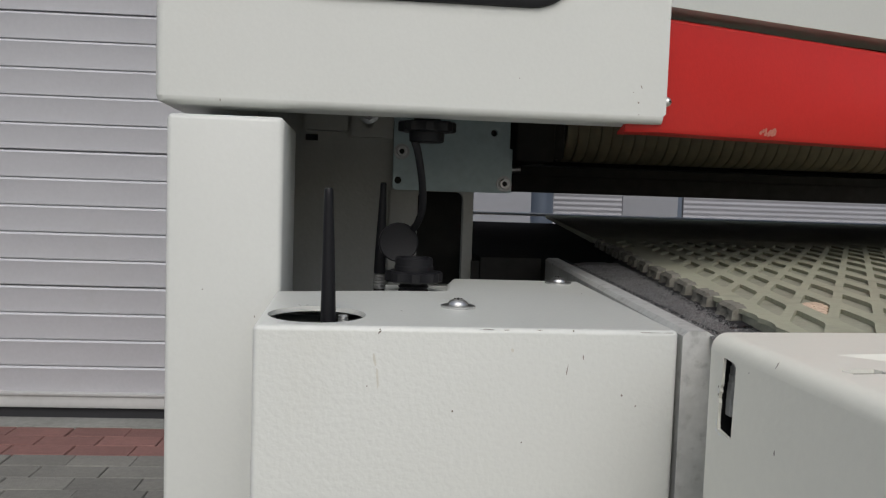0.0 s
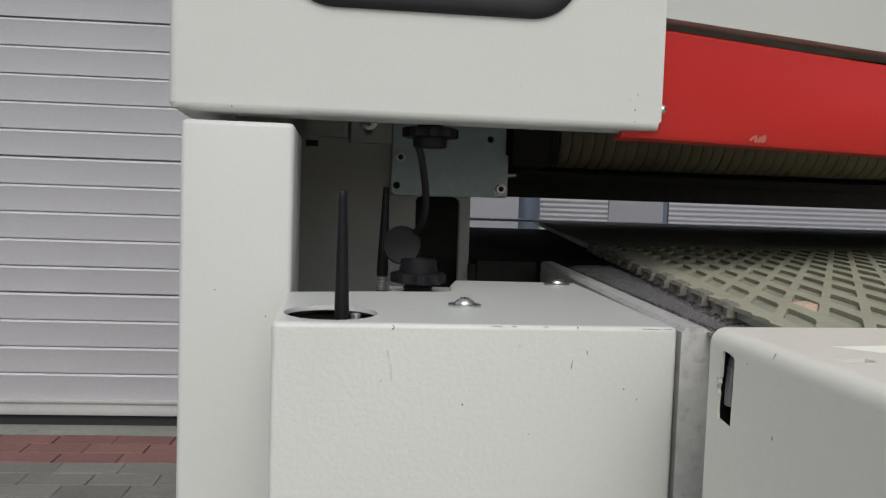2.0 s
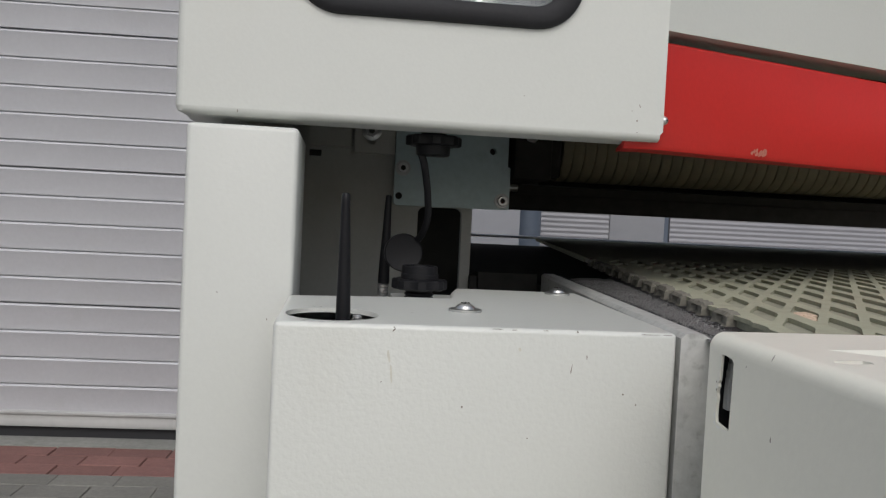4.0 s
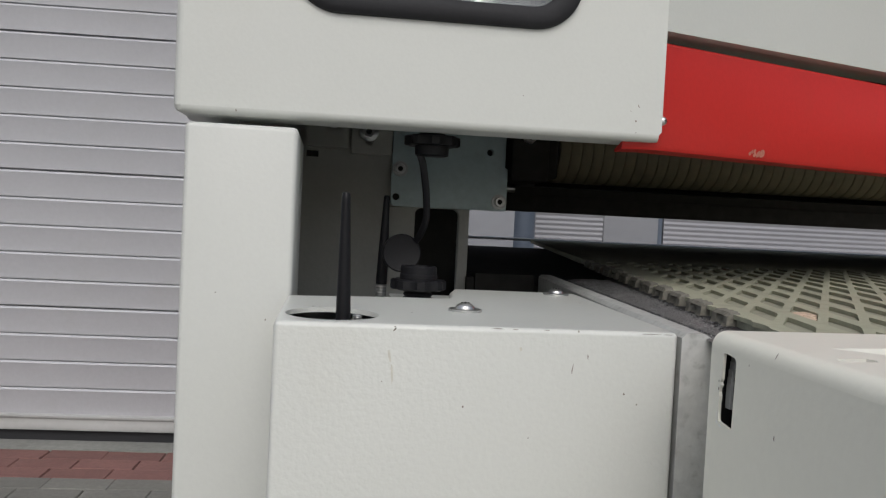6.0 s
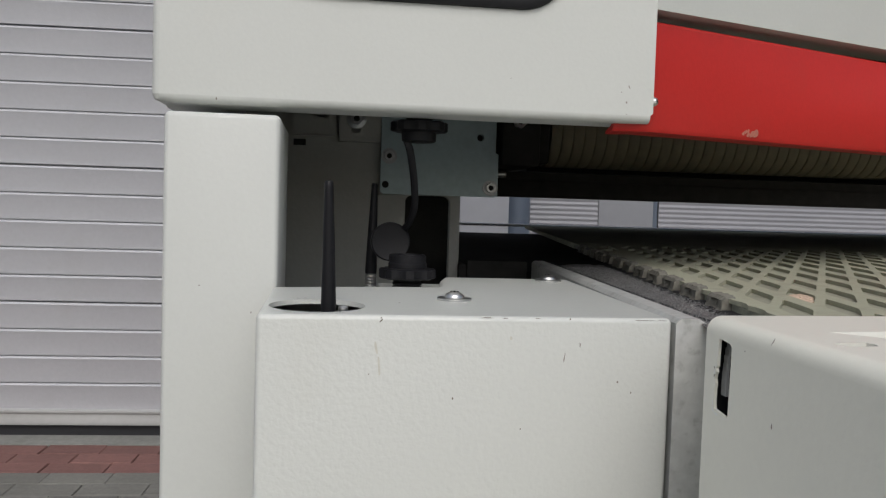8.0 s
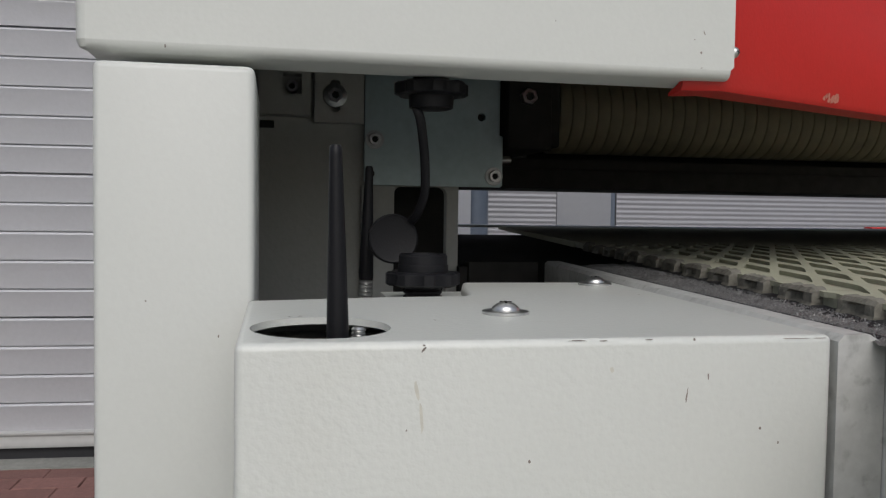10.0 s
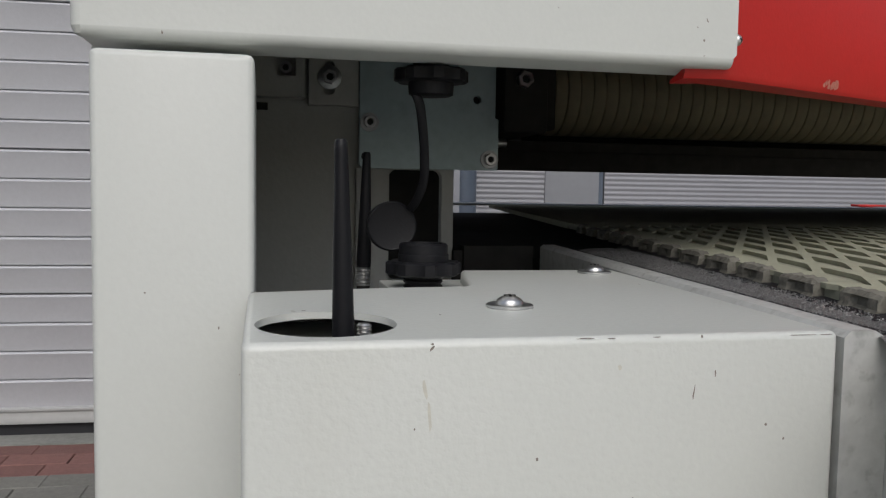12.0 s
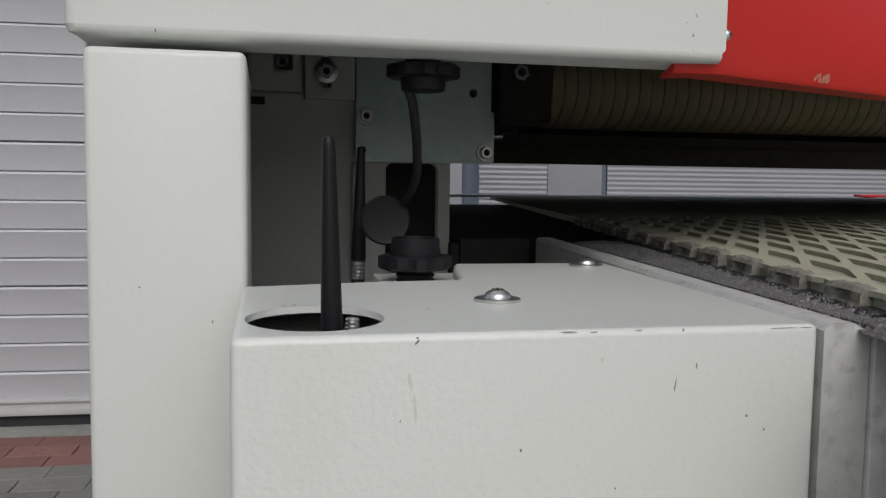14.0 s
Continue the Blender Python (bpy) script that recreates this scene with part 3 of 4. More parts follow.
lo = [bm.verts.new((x, y, 0.45)) for x, y in outline]
hi = [bm.verts.new((x, y, TZ)) for x, y in outline]
n_ = len(outline)
for i in range(n_):
    bm.faces.new((lo[i], lo[(i + 1) % n_], hi[(i + 1) % n_], hi[i]))
bm.faces.new(lo)
topf = bm.faces.new(hi)
bm.normal_update()
es = [e for e in topf.edges] + [e for e in bm.edges if abs(e.verts[0].co.z - e.verts[1].co.z) > 0.1 and e.verts[0].co.y < 0.001]
bmesh.ops.bevel(bm, geom=es, offset=0.0022, segments=4, affect="EDGES", profile=0.5)
bm.normal_update()
topf = max((f for f in bm.faces if abs(f.normal.z) > 0.99 and f.calc_center_median().z > 0.9), key=lambda f: f.calc_area())
rim = [(l.vert.co.x, l.vert.co.y) for l in topf.loops]
bm.faces.remove(topf)
sheet(bm, rim, [circle(0.0235, 0.0305, 0.0205, 48, 0.0228)], xy(TZ), 0.0022)
bmesh.ops.remove_doubles(bm, verts=bm.verts, dist=0.00001)
part("sheet_cover", bm, M_COAT, cover)
bm = B()
box(bm, 0.0580, 0.0985, 0.1235, 0.172, 0.955, TZ - 0.0034, 0.0006)
part("inner_ledge", bm, M_COAT_FINE, cover, "cream ledge below the cable gland")
bm = B()
box(bm, 0.003, 0.165, 0.003, 0.100, 0.966, 0.9745)
part("inner_tray", bm, M_PLATE, cover, "grey tray inside the box")

bolt((0.0870, 0.0575, TZ), (0, 0, 1), "round", 0.0047, 0.0030, 0.0080, 0.0012, dome=True, name="screw", label="zinc pan-head screw with washer on the control box")
bolt((0.1614, 0.1660, TZ), (0, 0, 1), "round", 0.0047, 0.0030, 0.0080, 0.0012, dome=True, name="screw", label="zinc pan-head screw with washer near the rail")


def antenna(name, base, tip, r0, r1, label):
    ob_ = thing(name, base, label, "antenna", "black rods")
    b, t_ = Vector(base), Vector(tip)
    d = (t_ - b)
    L = d.length
    bm_ = B()
    lathe(bm_, b, d, [(0.006, r0 * 0.96), (0.0085, r0), (L * 0.3, r0 * 0.93), (L * 0.6, r0 * 0.5 + r1 * 0.5), (L - 0.003, r1 * 1.02), (L - 0.001, r1), (L, r1 * 0.75), (L, 0)], 16)
    part("rod", bm_, M_BLACK, ob_)
    bm_ = B()
    pr_ = []
    for k in range(5):
        z_ = -0.004 + k * 0.002
        pr_ += [(z_, r0 * 0.78), (z_ + 0.0005, r0 * 0.98), (z_ + 0.0013, r0 * 0.98), (z_ + 0.0018, r0 * 0.78)]
    lathe(bm_, b, d, pr_ + [(0.0062, r0 * 0.78)], 16)
    part("spring", bm_, M_STEEL, ob_, "bright coiled spring foot")
    bm_ = B()
    lathe(bm_, b - d.normalized() * 0.05, d, [(0, r0 * 0.9), (0.0475, r0 * 0.9), (0.0475, 0)], 12)
    part("stem", bm_, M_DARK, ob_)
    return ob_


antenna("antenna", (0.0285, 0.028, 0.9685), (0.0272, 0.0285, 1.0390), 0.0034, 0.0019, "slim tapered black rod standing in the round hole")

stud = thing("threaded_stud", (0.0345, 0.030, 0.9746), "bright zinc threaded stud inside the round hole", "stud")
bm = B()
lathe(bm, (0.0345, 0.030, 0.9746), (0, 0, 1), [row for k in range(9) for row in ((k * 0.0012, 0.0017), (k * 0.0012 + 0.0004, 0.0022), (k * 0.0012 + 0.0008, 0.0022))] + [(0.0110, 0.0016)], 14)
part("thread", bm, M_STEEL, stud)
ORIGIN = AT_FRAME
antenna("antenna", (0.0518, 0.206, 0.975), (0.0530, 0.206, 1.0400), 0.0038, 0.0020, "slim tapered black rod behind the control box")

# ---- cable gland on the box and its capped mate under the hood ----
ORIGIN = AT_TABLE
gland = thing("cable_gland", (0.0723, 0.138, 0.9735), "black plastic screw gland on the control box", "gland", "cable glands")
bm = B()
pr_ = []
for k in range(7):
    z_ = 0.0 + k * 0.0022
    pr_ += [(z_, 0.0076), (z_ + 0.0008, 0.0084), (z_ + 0.0014, 0.0084), (z_ + 0.0020, 0.0076)]
lathe(bm, (0.0723, 0.138, 0.9735), (0, 0, 1), pr_, 32)
part("thread", bm, M_BLACK, gland)
bm = B()
lathe(bm, (0.0723, 0.138, 0.9882), (0, 0, 1), [(0, 0.0140), (0.0008, 0.0152), (0.0052, 0.0152), (0.0060, 0.0142)], 48, 8, 0.055)
part("nut", bm, M_BLACK, gland)
bm = B()
lathe(bm, (0.0723, 0.138, 0.9940), (0, 0, 1), [(0, 0.0108), (0.0030, 0.0108), (0.0034, 0.0104), (0.0070, 0.0104), (0.0078, 0.0096), (0.0078, 0.0085), (0.004, 0.0082), (0.004, 0)], 32)
part("socket", bm, M_BLACK, gland)

ORIGIN = AT_HOOD
gland2 = thing("cable_gland", (0.0768, 0.160, HZ + 0.01), "black plastic screw gland under the hood with a hanging cap", "gland", "cable glands")
bm = B()
pr_ = []
for k in range(16):
    z_ = k * 0.0020
    pr_ += [(z_, 0.0076), (z_ + 0.0007, 0.0083), (z_ + 0.0013, 0.0083), (z_ + 0.0018, 0.0076)]
lathe(bm, (0.0768, 0.160, 1.0765), (0, 0, 1), pr_, 32)
part("thread", bm, M_BLACK, gland2)
bm = B()
lathe(bm, (0.0768, 0.160, 1.0710), (0, 0, 1), [(0, 0.0150), (0.0006, 0.0160), (0.0052, 0.0160), (0.0060, 0.0150)], 48, 8, 0.05)
part("nut", bm, M_BLACK, gland2)
bm = B()
lathe(bm, (0.0768, 0.160, 1.0650), (0, 0, 1), [(0, 0.0085), (0.0006, 0.0100), (0.006, 0.0104), (0.0062, 0.0104)], 32)
part("collar", bm, M_BLACK, gland2)
bm = B()
key = [(0.0695, 0.1580, 1.0660), (0.0715, 0.1575, 1.0602), (0.0741, 0.1635, 1.0498), (0.0760, 0.1695, 1.0401), (0.0770, 0.1755, 1.0276), (0.0749, 0.1815, 1.0181), (0.0724, 0.1865, 1.0134)]
path_ = []
for i in range(len(key) - 1):
    p0, p1, p2, p3 = (Vector(key[max(0, min(len(key) - 1, i + k))]) for k in (-1, 0, 1, 2))
    for s in range(5):
        u = s / 5
        path_.append(0.5 * ((2 * p1) + (p2 - p0) * u + (2 * p0 - 5 * p1 + 4 * p2 - p3) * u * u + (3 * p1 - p0 - 3 * p2 + p3) * u ** 3))
path_.append(Vector(key[-1]))
sweep(bm, path_, 0.0022, 10, 0.6)
strap_ = part("strap", bm, M_BLACK, gland2, "bent black strap")
bm = B()
lathe(bm, (0.0640, 0.1895, 1.0050), (0.05, -1, 0.04), [(-0.002, 0.0112), (-0.0015, 0.0122), (0.0015, 0.0122), (0.002, 0.0114), (0.0017, 0.0102), (0.0017, 0)], 36)
part("cap", bm, M_BLACK, strap_, "round black dust cap")
bm = B()
box(bm, 0.055, 0.0995, 0.125, 0.20, 1.1080, 1.1100)
part("holder", bm, M_PLATE, gland2, "grey sheet holder")

# ---- rail, grit and belt ----
ORIGIN = AT_TABLE
rail = thing("table_rail", (0.185, 0.2, 0.40), "bare grey steel side rail of the feed table", "rail")
RS = 0.075
bm = B()
vs = []
for y in (0.0, 0.36):
    sk = RS * y
    vs.append([bm.verts.new((x + sk, y, z)) for x, z in ((0.1722, 0.45), (0.1880, 0.45), (0.1880, TZ - 0.0032), (0.1825, TZ), (0.1742, TZ), (0.1722, TZ - 0.002))])
for i in range(6):
    bm.faces.new((vs[0][i], vs[0][(i + 1) % 6], vs[1][(i + 1) % 6], vs[1][i]))
bm.faces.new(vs[0])
bm.faces.new(vs[1])
part("rail_bar", bm, M_RAIL, rail)
bm = B()
box(bm, 0.1884, 0.262, -0.002, 0.003, 0.45, 0.9822, 0.0008)
part("end_plate", bm, M_RAIL, rail, "grey steel end plate")

bm = B()
sweep(bm, [(0.1888 + RS * y, y, TZ - 0.0022) for y in (-0.001, 0.12, 0.24, 0.36)], 0.0013, 8)
part("rubber_strip", bm, M_RUBBER, rail, "thin black sealing strip")

grit = thing("grinding_dust", (0.205, 0.15, 0.97), "strip of dark glittering grinding grit along the rail", "dust", kind="stuff")
bm = B()
rng = random.Random(4)
NX, NY = 14, 150
grid = [[bm.verts.new((0.1832 + 0.040 * i / NX + (0.075 + 0.055 * i / NX) * (-0.03 + 0.36 * j / NY), -0.03 + 0.36 * j / NY, 0.9832 + 0.0016 * math.sin(math.pi * i / NX) + rng.uniform(-0.0005, 0.0009))) for i in range(NX + 1)] for j in range(NY + 1)]
for j in range(NY):
    for i in range(NX):
        bm.faces.new((grid[j][i], grid[j][i + 1], grid[j + 1][i + 1], grid[j + 1][i]))
g1 = part("grit_bed", bm, M_GRIT, grit, smooth=False)
bm = B()
for k in range(11000):
    y = rng.uniform(-0.01, 0.30)
    u = rng.random()
    x = 0.1845 + 0.034 * u + (0.075 + 0.05 * u) * y
    s = rng.uniform(0.00012, 0.00032)
    c = Vector((x, y, 0.9843 + 0.0014 * math.sin(math.pi * u) + s * 0.3))
    ps = [bm.verts.new(c + Vector((rng.uniform(-1, 1), rng.uniform(-1, 1), rng.uniform(-1, 1))) * s * 1.3) for _ in range(4)]
    for f in ((0, 1, 2), (0, 1, 3), (0, 2, 3), (1, 2, 3)):
        bm.faces.new([ps[i] for i in f])
g2 = part("grains", bm, M_GRAIN, grit, smooth=False)
g2["kind"] = "stuff"

belt = thing("conveyor_belt", (0.7, 0.6, 0.98), "sage-green rubber feed belt with diamond pockets and a frayed edge", "conveyor belt")
LA, LC, ORG = Vector((0.0250, 0.0064)), Vector((0.0118, 0.0520)), Vector((0.2570, 0.0495))
BS = 0.17
edge_x = lambda y: 0.2050 + BS * y
bz = 0.9915
PU, PW = (LA + LC) * 0.31, LC * 0.375
pockets = []
for j in range(-2, 14):
    for i in range(-16, 34):
        c = ORG + LA * i + LC * j
        if c.x < edge_x(c.y) + 0.0165 or c.x > 0.80 or c.y < -0.09 or c.y > 0.54:
            continue
        loop = []
        quad = [c - PU - PW, c + PU - PW, c + PU + PW, c - PU + PW]
        for k in range(4):
            p0, p1, p2 = quad[k - 1], quad[k], quad[(k + 1) % 4]
            t0, t1 = (p0 - p1) * 0.14, (p2 - p1) * 0.14
            loop += [p1 + t0, p1 + (t0 + t1) * 0.26, p1 + t1]
        pockets.append([(p.x, p.y) for p in loop])
bm = B()
left = [(edge_x(-0.13 + 0.006 * k) + rng.uniform(-0.0012, 0.0012), -0.13 + 0.006 * k) for k in range(0, 121)]
sheet(bm, [(0.86, -0.13), (0.86, 0.59)] + left[::-1], pockets, xy(bz), 0.0021)
part("belt_top", bm, M_BELT, belt, smooth=False)
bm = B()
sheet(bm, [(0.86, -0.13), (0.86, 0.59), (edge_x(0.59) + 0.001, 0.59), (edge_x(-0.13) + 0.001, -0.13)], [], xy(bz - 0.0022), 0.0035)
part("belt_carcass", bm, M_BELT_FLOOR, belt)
bm = B()
sheet(bm, [(1.60, 0.592), (1.60, 1.42), (edge_x(1.42), 1.42), (edge_x(0.592), 0.592)], [], xy(bz), 0.006)
box(bm, 0.862, 1.60, -0.13, 0.59, bz - 0.006, bz)
part("belt_rest", bm, M_BELT, belt)
# frayed edge: broken pocket walls standing proud of the torn fabric
bm = B()
for j in range(0, 12):
    y0 = 0.030 + 0.0430 * j + rng.uniform(-0.003, 0.003)
    ln, hh = rng.uniform(0.024, 0.031), rng.uniform(0.0008, 0.0022)
    cols = []
    NK = 12
    for k in range(NK + 1):
        u = k / NK
        y = y0 + ln * u
        x = edge_x(y)
        win = 0.0024 if 0.28 < u < 0.72 else 0.0
        cap = hh * (1 - (2 * u - 1) ** 6) + rng.uniform(-0.0005, 0.0005)
        q = lambda a: a + rng.uniform(-0.00025, 0.00025)
        cols.append([bm.verts.new((q(x + a), q(y), bz + b)) for a, b in ((0.003, -0.003), (0.003, cap), (-0.0020, cap * 0.8), (-0.0036, -0.0010), (-0.0038 + win, -0.0022), (-0.0040 + win, -0.0046), (-0.0050, -0.0062), (0.003, -0.0062))])
    for a_, b_ in zip(cols, cols[1:]):
        for k in range(8):
            bm.faces.new((a_[k], a_[(k + 1) % 8], b_[(k + 1) % 8], b_[k]))
    bm.faces.new(cols[0])
    bm.faces.new(cols[-1])
fr = part("frayed_edge", bm, M_FRAY, belt, "torn grey frayed belt edge", smooth=False)
fr["kind"] = "stuff"
bm = B()
tear = []
for j in range(60):
    y = 0.012 + 0.0058 * j
    x = edge_x(y)
    wob = 0.0010 * noise.noise((0, y * 60, 3))
    tear.append([bm.verts.new((x + dx + wob, y, bz + dz + wob)) for dx, dz in ((0.004, -0.0055), (-0.004, -0.0056), (-0.0085, -0.0064), (-0.0105, -0.0082), (-0.006, -0.0096), (0.004, -0.0096))])
for a_, b_ in zip(tear, tear[1:]):
    for k in range(6):
        bm.faces.new((a_[k], a_[(k + 1) % 6], b_[(k + 1) % 6], b_[k]))
part("torn_fabric", bm, M_RUBBER, belt, "dark curled fabric edge")
bm = B()
for k in range(34):
    w0, w1 = rng.uniform(-0.7, 0.7), rng.uniform(-0.7, 0.7)
    c = Vector((ORG.x + PU.x * w0 + PW.x * w1, ORG.y + PU.y * w0 + PW.y * w1, bz - 0.0025))
    lathe(bm, c, (rng.uniform(-.3, .3), rng.uniform(-.3, .3), 1), [(0, 0.0030), (0.0010, 0.0028), (0.0016, 0.0012)], 7)
part("resin_lump", bm, M_CHIP, belt, "beige resin lump caught in a pocket")

# table body under the belt, black for the shade there, and its far edge
table = thing("feed_table", (0.8, 0.7, -0.035), "feed table body of the sander with a pale rear edge", "machine table")
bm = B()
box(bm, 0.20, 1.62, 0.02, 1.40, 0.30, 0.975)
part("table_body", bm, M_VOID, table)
# Black block added for the dark void left of the belt.
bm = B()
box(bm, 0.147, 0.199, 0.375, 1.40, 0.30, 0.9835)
part("shade_channel", bm, M_VOID, table)
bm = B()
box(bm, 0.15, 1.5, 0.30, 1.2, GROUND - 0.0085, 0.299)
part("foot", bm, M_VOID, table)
# Thin metal lip; the light from behind is put into its pale colour.
bm = B()
box(bm, 0.14, 1.75, 1.40, 1.47, 0.9895, 0.9940, 0.0015)
part("rear_edge", bm, M_RIM, table, "metal rear edge, coloured pale for the light from behind")
# A further black board put in for the same void.
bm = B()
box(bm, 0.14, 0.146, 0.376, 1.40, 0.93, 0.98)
part("shade_board", bm, M_VOID, table)

# ---- rounded end casing beside the camera ----
ORIGIN = AT_CASING
casing = thing("end_casing", (0.35, -0.2, 0.35), "beige painted end casing with rounded edge and slots", "casing")
CX, CZ, R = 0.1625, 0.9935, 0.0058
FSK = 0.06
bm = B()
# left face with an upright slot
slot = [(-0.0668, 0.9850), (-0.0655, 0.9862), (-0.0590, 0.9868), (-0.0574, 0.9864), (-0.0571, 0.9820), (-0.0569, 0.9772), (-0.0560, 0.9760), (-0.0566, 0.9748), (-0.0557, 0.9738), (-0.0554, 0.9722), (-0.0561, 0.9708), (-0.0556, 0.9682), (-0.0555, 0.9640), (-0.0560, 0.9618), (-0.0652, 0.9608), (-0.0660, 0.9614)]
outer = [(-0.55, 0.35), (-0.0475, 0.35), (-0.0475, CZ - R), (-0.55, CZ - R)]
sheet(bm, outer, [slot], lambda a, b, d: (CX + d, a, b), 0.0011)
# the rolled edge
arc = [(CX + R - R * math.cos(radians(a)), CZ - R + R * math.sin(radians(a))) for a in range(0, 91, 9)]
r0 = [bm.verts.new((x, -0.0475 + FSK * (x - CX), z)) for x, z in arc]
r1 = [bm.verts.new((x, -0.55, z)) for x, z in arc]
for i in range(len(arc) - 1):
    bm.faces.new((r0[i], r0[i + 1], r1[i + 1], r1[i]))
# top with a pressed recess
rec = [(0.1855, -0.0855), (0.34, -0.0640), (0.34, -0.0880), (0.1990, -0.0985)]
slit = [(0.1725, -0.1095), (0.1738, -0.1072), (0.1842, -0.1060), (0.1852, -0.1085), (0.1842, -0.1118), (0.1738, -0.1130)]
sl2 = [(0.1905, -0.1070), (0.1925, -0.1052), (0.212, -0.1040), (0.214, -0.1065), (0.212, -0.1088), (0.192, -0.1098)]
top_out = [(CX + R, -0.0475 + FSK * R), (0.60, -0.0475 + FSK * (0.60 - CX)), (0.60, -0.55), (CX + R, -0.55)]
sheet(bm, top_out, [rec, slit, sl2], xy(CZ), 0.0012)
lowr = [(0.1915, -0.0950), (0.34, -0.0760), (0.34, -0.0870), (0.2000, -0.0980)]
ra = [bm.verts.new((x, y, CZ)) for x, y in rec]
rb = [bm.verts.new((x, y, CZ - 0.0055)) for x, y in lowr]
for i in range(4):
    bm.faces.new((ra[i], ra[(i + 1) % 4], rb[(i + 1) % 4], rb[i]))
bm.faces.new(rb)
# far face
v4 = [bm.verts.new(p) for p in ((CX, -0.0475, 0.35), (0.60, -0.0475 + FSK * (0.60 - CX), 0.35), (0.60, -0.0475 + FSK * (0.60 - CX), CZ), (CX + R, -0.0475 + FSK * R, CZ), (CX + 0.3 * R, -0.0475, CZ - 0.3 * R), (CX, -0.0475, CZ - R))]
bm.faces.new(v4)
part("casing_sheet", bm, M_CASING, casing)
bm = B()
for k in range(7):  # a bent strip that leans inwards towards its top
    lean = 0.0016 * (k / 6) ** 2
    box(bm, CX + 0.0036 + lean, CX + 0.0046 + lean, -0.0572 + 0.0003 * k, -0.0535 + 0.0001 * k, 0.9662 + 0.0028 * k, 0.9690 + 0.0028 * k)
part("inner_bracket", bm, M_RAIL, casing, "dirty grey bent bracket inside the slot")
# Invented black block that makes the casing's inside look dark.
bm = B()
box(bm, CX + 0.022, 0.55, -0.5, -0.06, 0.40, 0.968)
part("shade_filler", bm, M_VOID, casing)
# Added lining hides the lit far face, so the slot looks dark.
bm = B()
box(bm, CX + 0.0016, CX + 0.0200, -0.0498, -0.0484, 0.94, 0.9868)
part("shade_plate", bm, M_RUBBER, casing, "black lining added to darken the torn slot")
# Black sheet added below the slits to supply their shade.
bm = B()
box(bm, 0.170, 0.218, -0.1145, -0.1005, 0.970, 0.9740)
part("slot_shade_backing", bm, M_VOID, casing, "black sheet added so the slots look dark")


# ---- wear: small chips and smears on the paint ----
def chips(name, parent, spots, place, mat, label):
    b = B()
    for a, c, w_, h_, tilt in spots:
        n0 = 9
        vs_ = []
        for k in range(n0):
            t_ = 2 * math.pi * k / n0
            s_ = 1 + rng.uniform(-0.35, 0.3)
            u_, v_ = 0.75 * w_ * math.cos(t_) * s_, 0.75 * h_ * math.sin(t_) * s_
            vs_.append(b.verts.new(place(a + u_ * math.cos(tilt) - v_ * math.sin(tilt), c + u_ * math.sin(tilt) + v_ * math.cos(tilt))))
        b.faces.new(vs_)
    ob_ = part(name, b, mat, parent, label, smooth=False)
    ob_["kind"] = "stuff"
    return ob_


ORIGIN = AT_TABLE
front = lambda a, c: (a, -0.00012, c)
chips("paint_chips", cover, [(0.0786, 0.9522, 0.0005, 0.0008, 0), (0.1476, 0.9590, 0.0005, 0.0006, 0), (0.1535, 0.9545, 0.0004, 0.0007, 0), (0.1245, 0.969, 0.0003, 0.0030, -0.15), (0.131, 0.9745, 0.0003, 0.0012, 0), (0.049, 0.9835, 0.0004, 0.0014, -0.7), (0.0445, 0.962, 0.0003, 0.0004, 0), (0.107, 0.9395, 0.0003, 0.0005, 0)], front, M_MARK, "small dark chips in the paint")
chips("smear", cover, [(0.0472, 0.9725, 0.0008, 0.0034, 0.12), (0.0485, 0.9655, 0.0006, 0.0060, 0.08), (0.102, 0.977, 0.0008, 0.001, 0)], front, M_SMEAR, "yellowish dried smear")
chips("edge_wear", cover, [(0.092, 0.98515, 0.004, 0.00025, 0), (0.0995, 0.9850, 0.0018, 0.0002, 0), (0.1265, 0.98505, 0.0005, 0.0006, 0), (0.158, 0.9848, 0.006, 0.00016, 0), (0.166, 0.9848, 0.003, 0.0002, 0), (0.113, 0.98515, 0.0016, 0.0002, 0), (0.049, 0.9846, 0.0006, 0.0004, 0)], lambda a, c: (a, 0.0001, c), M_MARK, "worn bare edge")
topm = lambda a, c: (a, c, TZ + 0.00012)
chips("top_chips", cover, [(0.0600, 0.0430, 0.0006, 0.0008, 0), (0.1625, 0.118, 0.0006, 0.0010, 0), (0.018, 0.0555, 0.0010, 0.0008, 0.5), (0.0148, 0.0548, 0.0006, 0.0014, 0.5), (0.118, 0.09, 0.0003, 0.0006, 0)], topm, M_MARK, "dark chips on the box top")
ORIGIN = AT_COLUMN
chips("paint_chips", frame_post, [(-0.0396, 0.9834, 0.0006, 0.0005, 0), (-0.0135, 0.9700, 0.0004, 0.0009, 0), (-0.006, 0.952, 0.0003, 0.0003, 0)], lambda a, c: (a, 0.11188, c), M_MARK, "dark chips in the column paint")
chips("seam_stain", frame_post, [(-0.0012, 0.975 - 0.008 * k, 0.0009 + 0.0006 * (k % 3), 0.0052, 0.03) for k in range(12)], lambda a, c: (a, 0.11186, c), M_SMEAR, "yellowed seam beside the control box")
ORIGIN = AT_HOOD
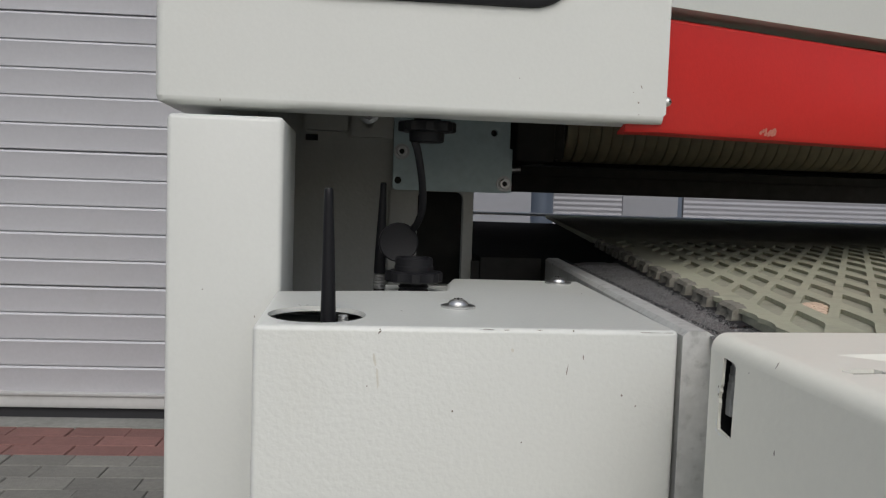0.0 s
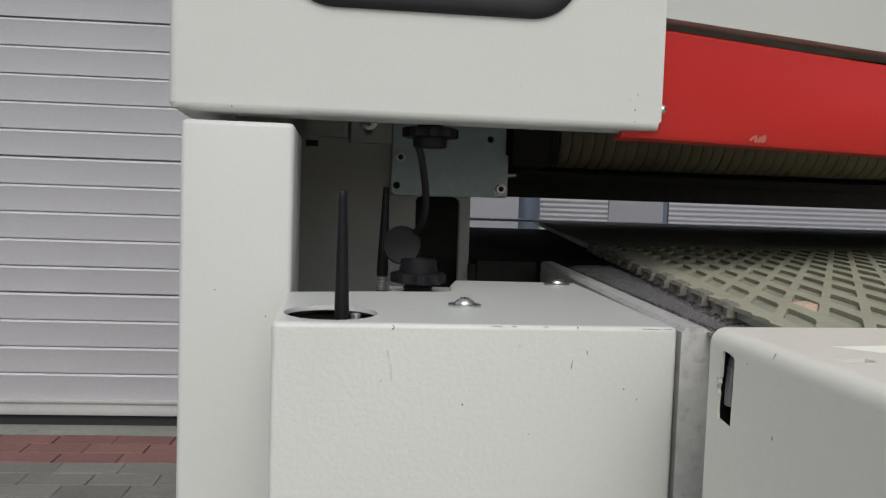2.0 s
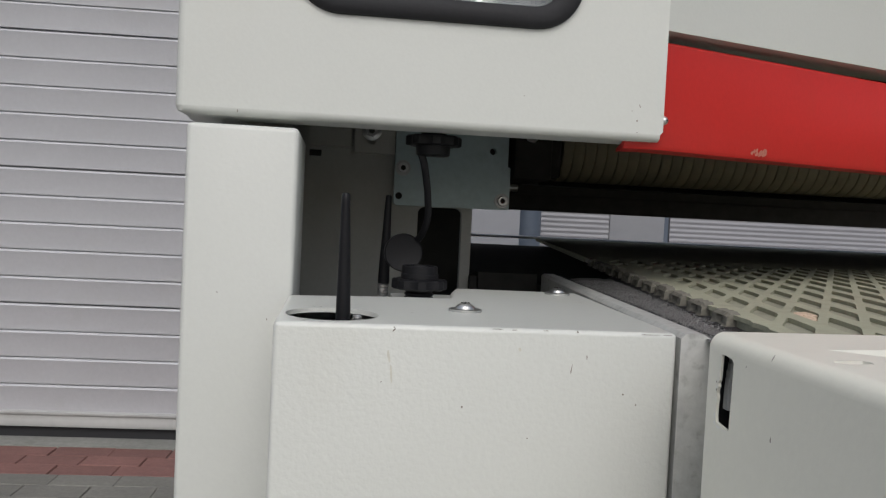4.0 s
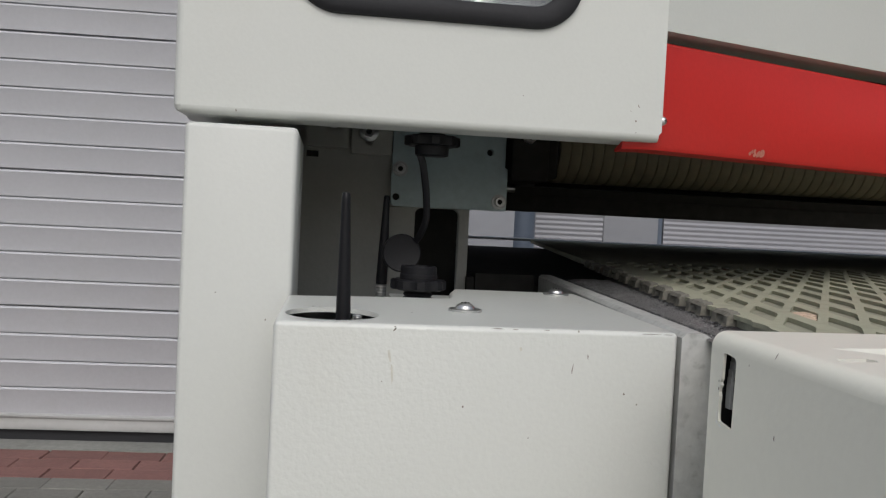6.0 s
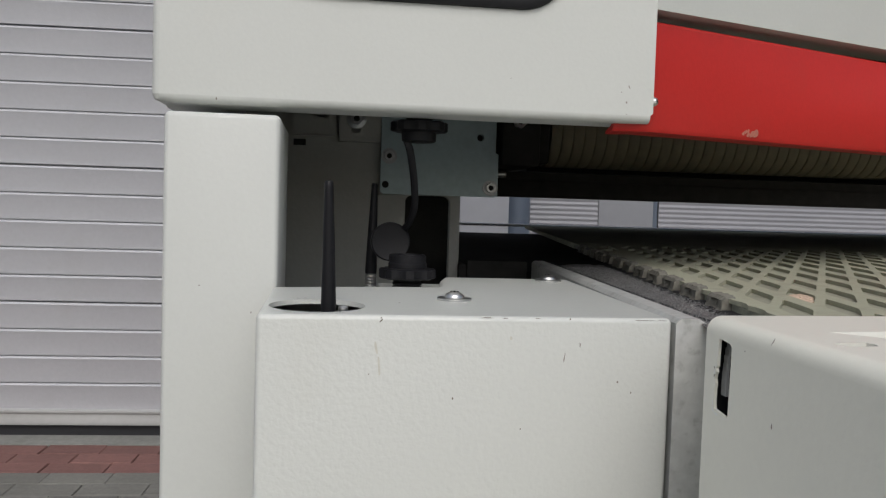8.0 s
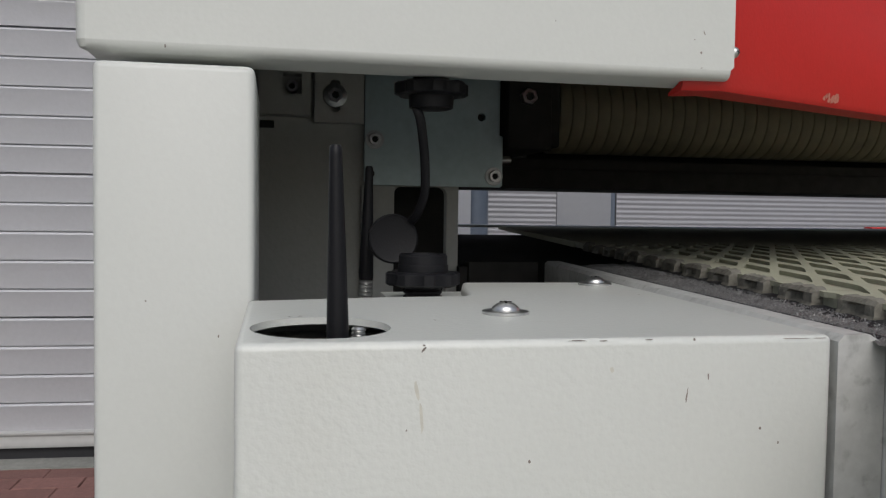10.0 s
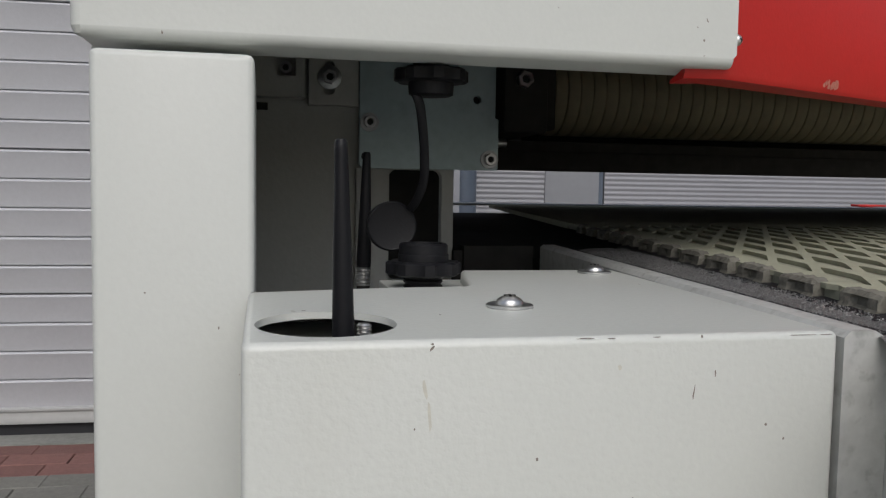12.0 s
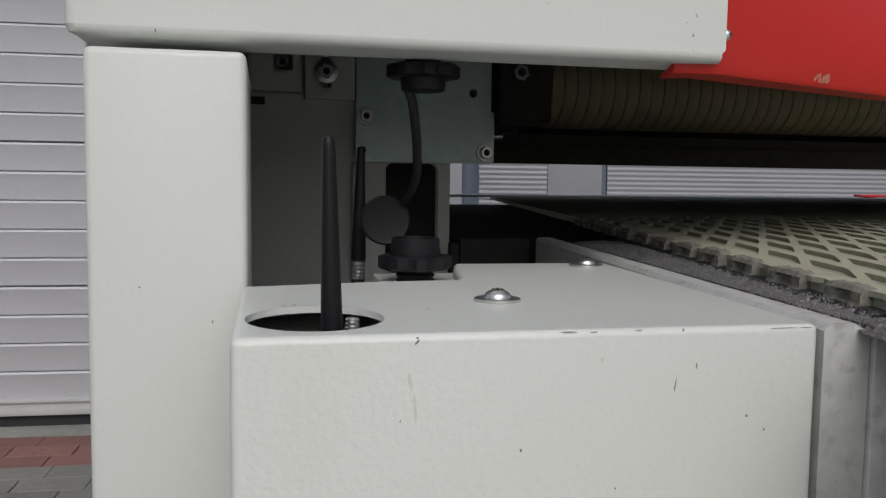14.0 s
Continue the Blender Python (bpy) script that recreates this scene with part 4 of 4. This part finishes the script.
chips("paint_chips", hood, [(-0.0342, 1.0805, 0.0005, 0.0012, -0.1), (0.1895, 1.0975, 0.0004, 0.0014, 0.4), (0.1882, 1.0890, 0.0006, 0.0010, 0.3), (0.1850, 1.0945, 0.0004, 0.0004, 0), (0.1885, 1.0825, 0.0007, 0.0003, 0), (0.122, 1.0990, 0.0003, 0.0003, 0)], lambda a, c: (a, HY - 0.00012, c), M_MARK, "dark chips in the hood paint")
ORIGIN = AT_CASING
chips("paint_chips", casing, [(-0.0915, 0.9912, 0.0004, 0.0014, 0), (-0.0945, 0.9655, 0.0005, 0.0012, 0), (-0.0760, 0.9855, 0.0003, 0.0005, 0), (-0.1010, 0.945, 0.0004, 0.0008, 0)], lambda a, c: (CX - 0.00012 + max(0, c - (CZ - R)) ** 2 * 70, a, c), M_MARK, "dark chips in the casing paint")

chips("bare_rim", casing, [(-0.0551, 0.9612, 0.0012, 0.0007, 0.5), (-0.0580, 0.9604, 0.0022, 0.0005, 0.1), (-0.0551, 0.9640, 0.0004, 0.0018, 0), (-0.0552, 0.9745, 0.0004, 0.0012, 0)], lambda a, c: (CX - 0.00012, a, c), M_WHITE, "bright bare rim at the torn slot")
chips("dark_nicks", casing, [(-0.0553, 0.9735, 0.0005, 0.0009, 0.2), (-0.0552, 0.9762, 0.0004, 0.0006, 0)], lambda a, c: (CX - 0.00018, a, c), M_MARK, "dark nicks beside the torn slot")

# ================= pavers before the door =================
ORIGIN = Vector((0, 0, 0))
pav = thing("pavement", (-1.2, 2.6, -0.035), "grey block paving with a red border before the door", "pavement", kind="structure")
bm = B()
box(bm, -0.1088, 0.1088, -0.0560, 0.0560, 0, 0.037, 0.003, 1)
brick = part("paver", bm, M_PAVER, pav)
brick_red = part("paver", bmesh.new(), M_PAVER_RED, pav)
mesh_red = brick.data.copy()
mesh_red.materials.clear()
mesh_red.materials.append(M_PAVER_RED)
brick_red.data = mesh_red
rotz = Matrix.Rotation(math.atan(DOOR_SKEW), 4, "Z")
first = {0: brick, 1: brick_red}
for row in range(11):
    red = row < 3
    for k in range(15):
        x = -2.45 + 0.22 * k + (0.11 if row % 2 else 0.0) + 0.035 * (row % 3)
        y = doory(x) - 0.136 - 0.057 - 0.1145 * row
        key_ = 1 if red else 0
        if first[key_]:
            ob, first[key_] = first[key_], None
        else:
            ob = new("paver", mesh_red if red else brick.data)
            ob.parent = pav
            ob.matrix_parent_inverse = pav.matrix_world.inverted()
        ob.matrix_world = Matrix.Translation((x + rng.uniform(-0.003, 0.003), y + rng.uniform(-0.003, 0.003), GROUND - 0.037 + rng.uniform(-0.0012, 0.0012))) @ rotz @ Matrix.Rotation(rng.uniform(-0.01, 0.01), 4, "Z")
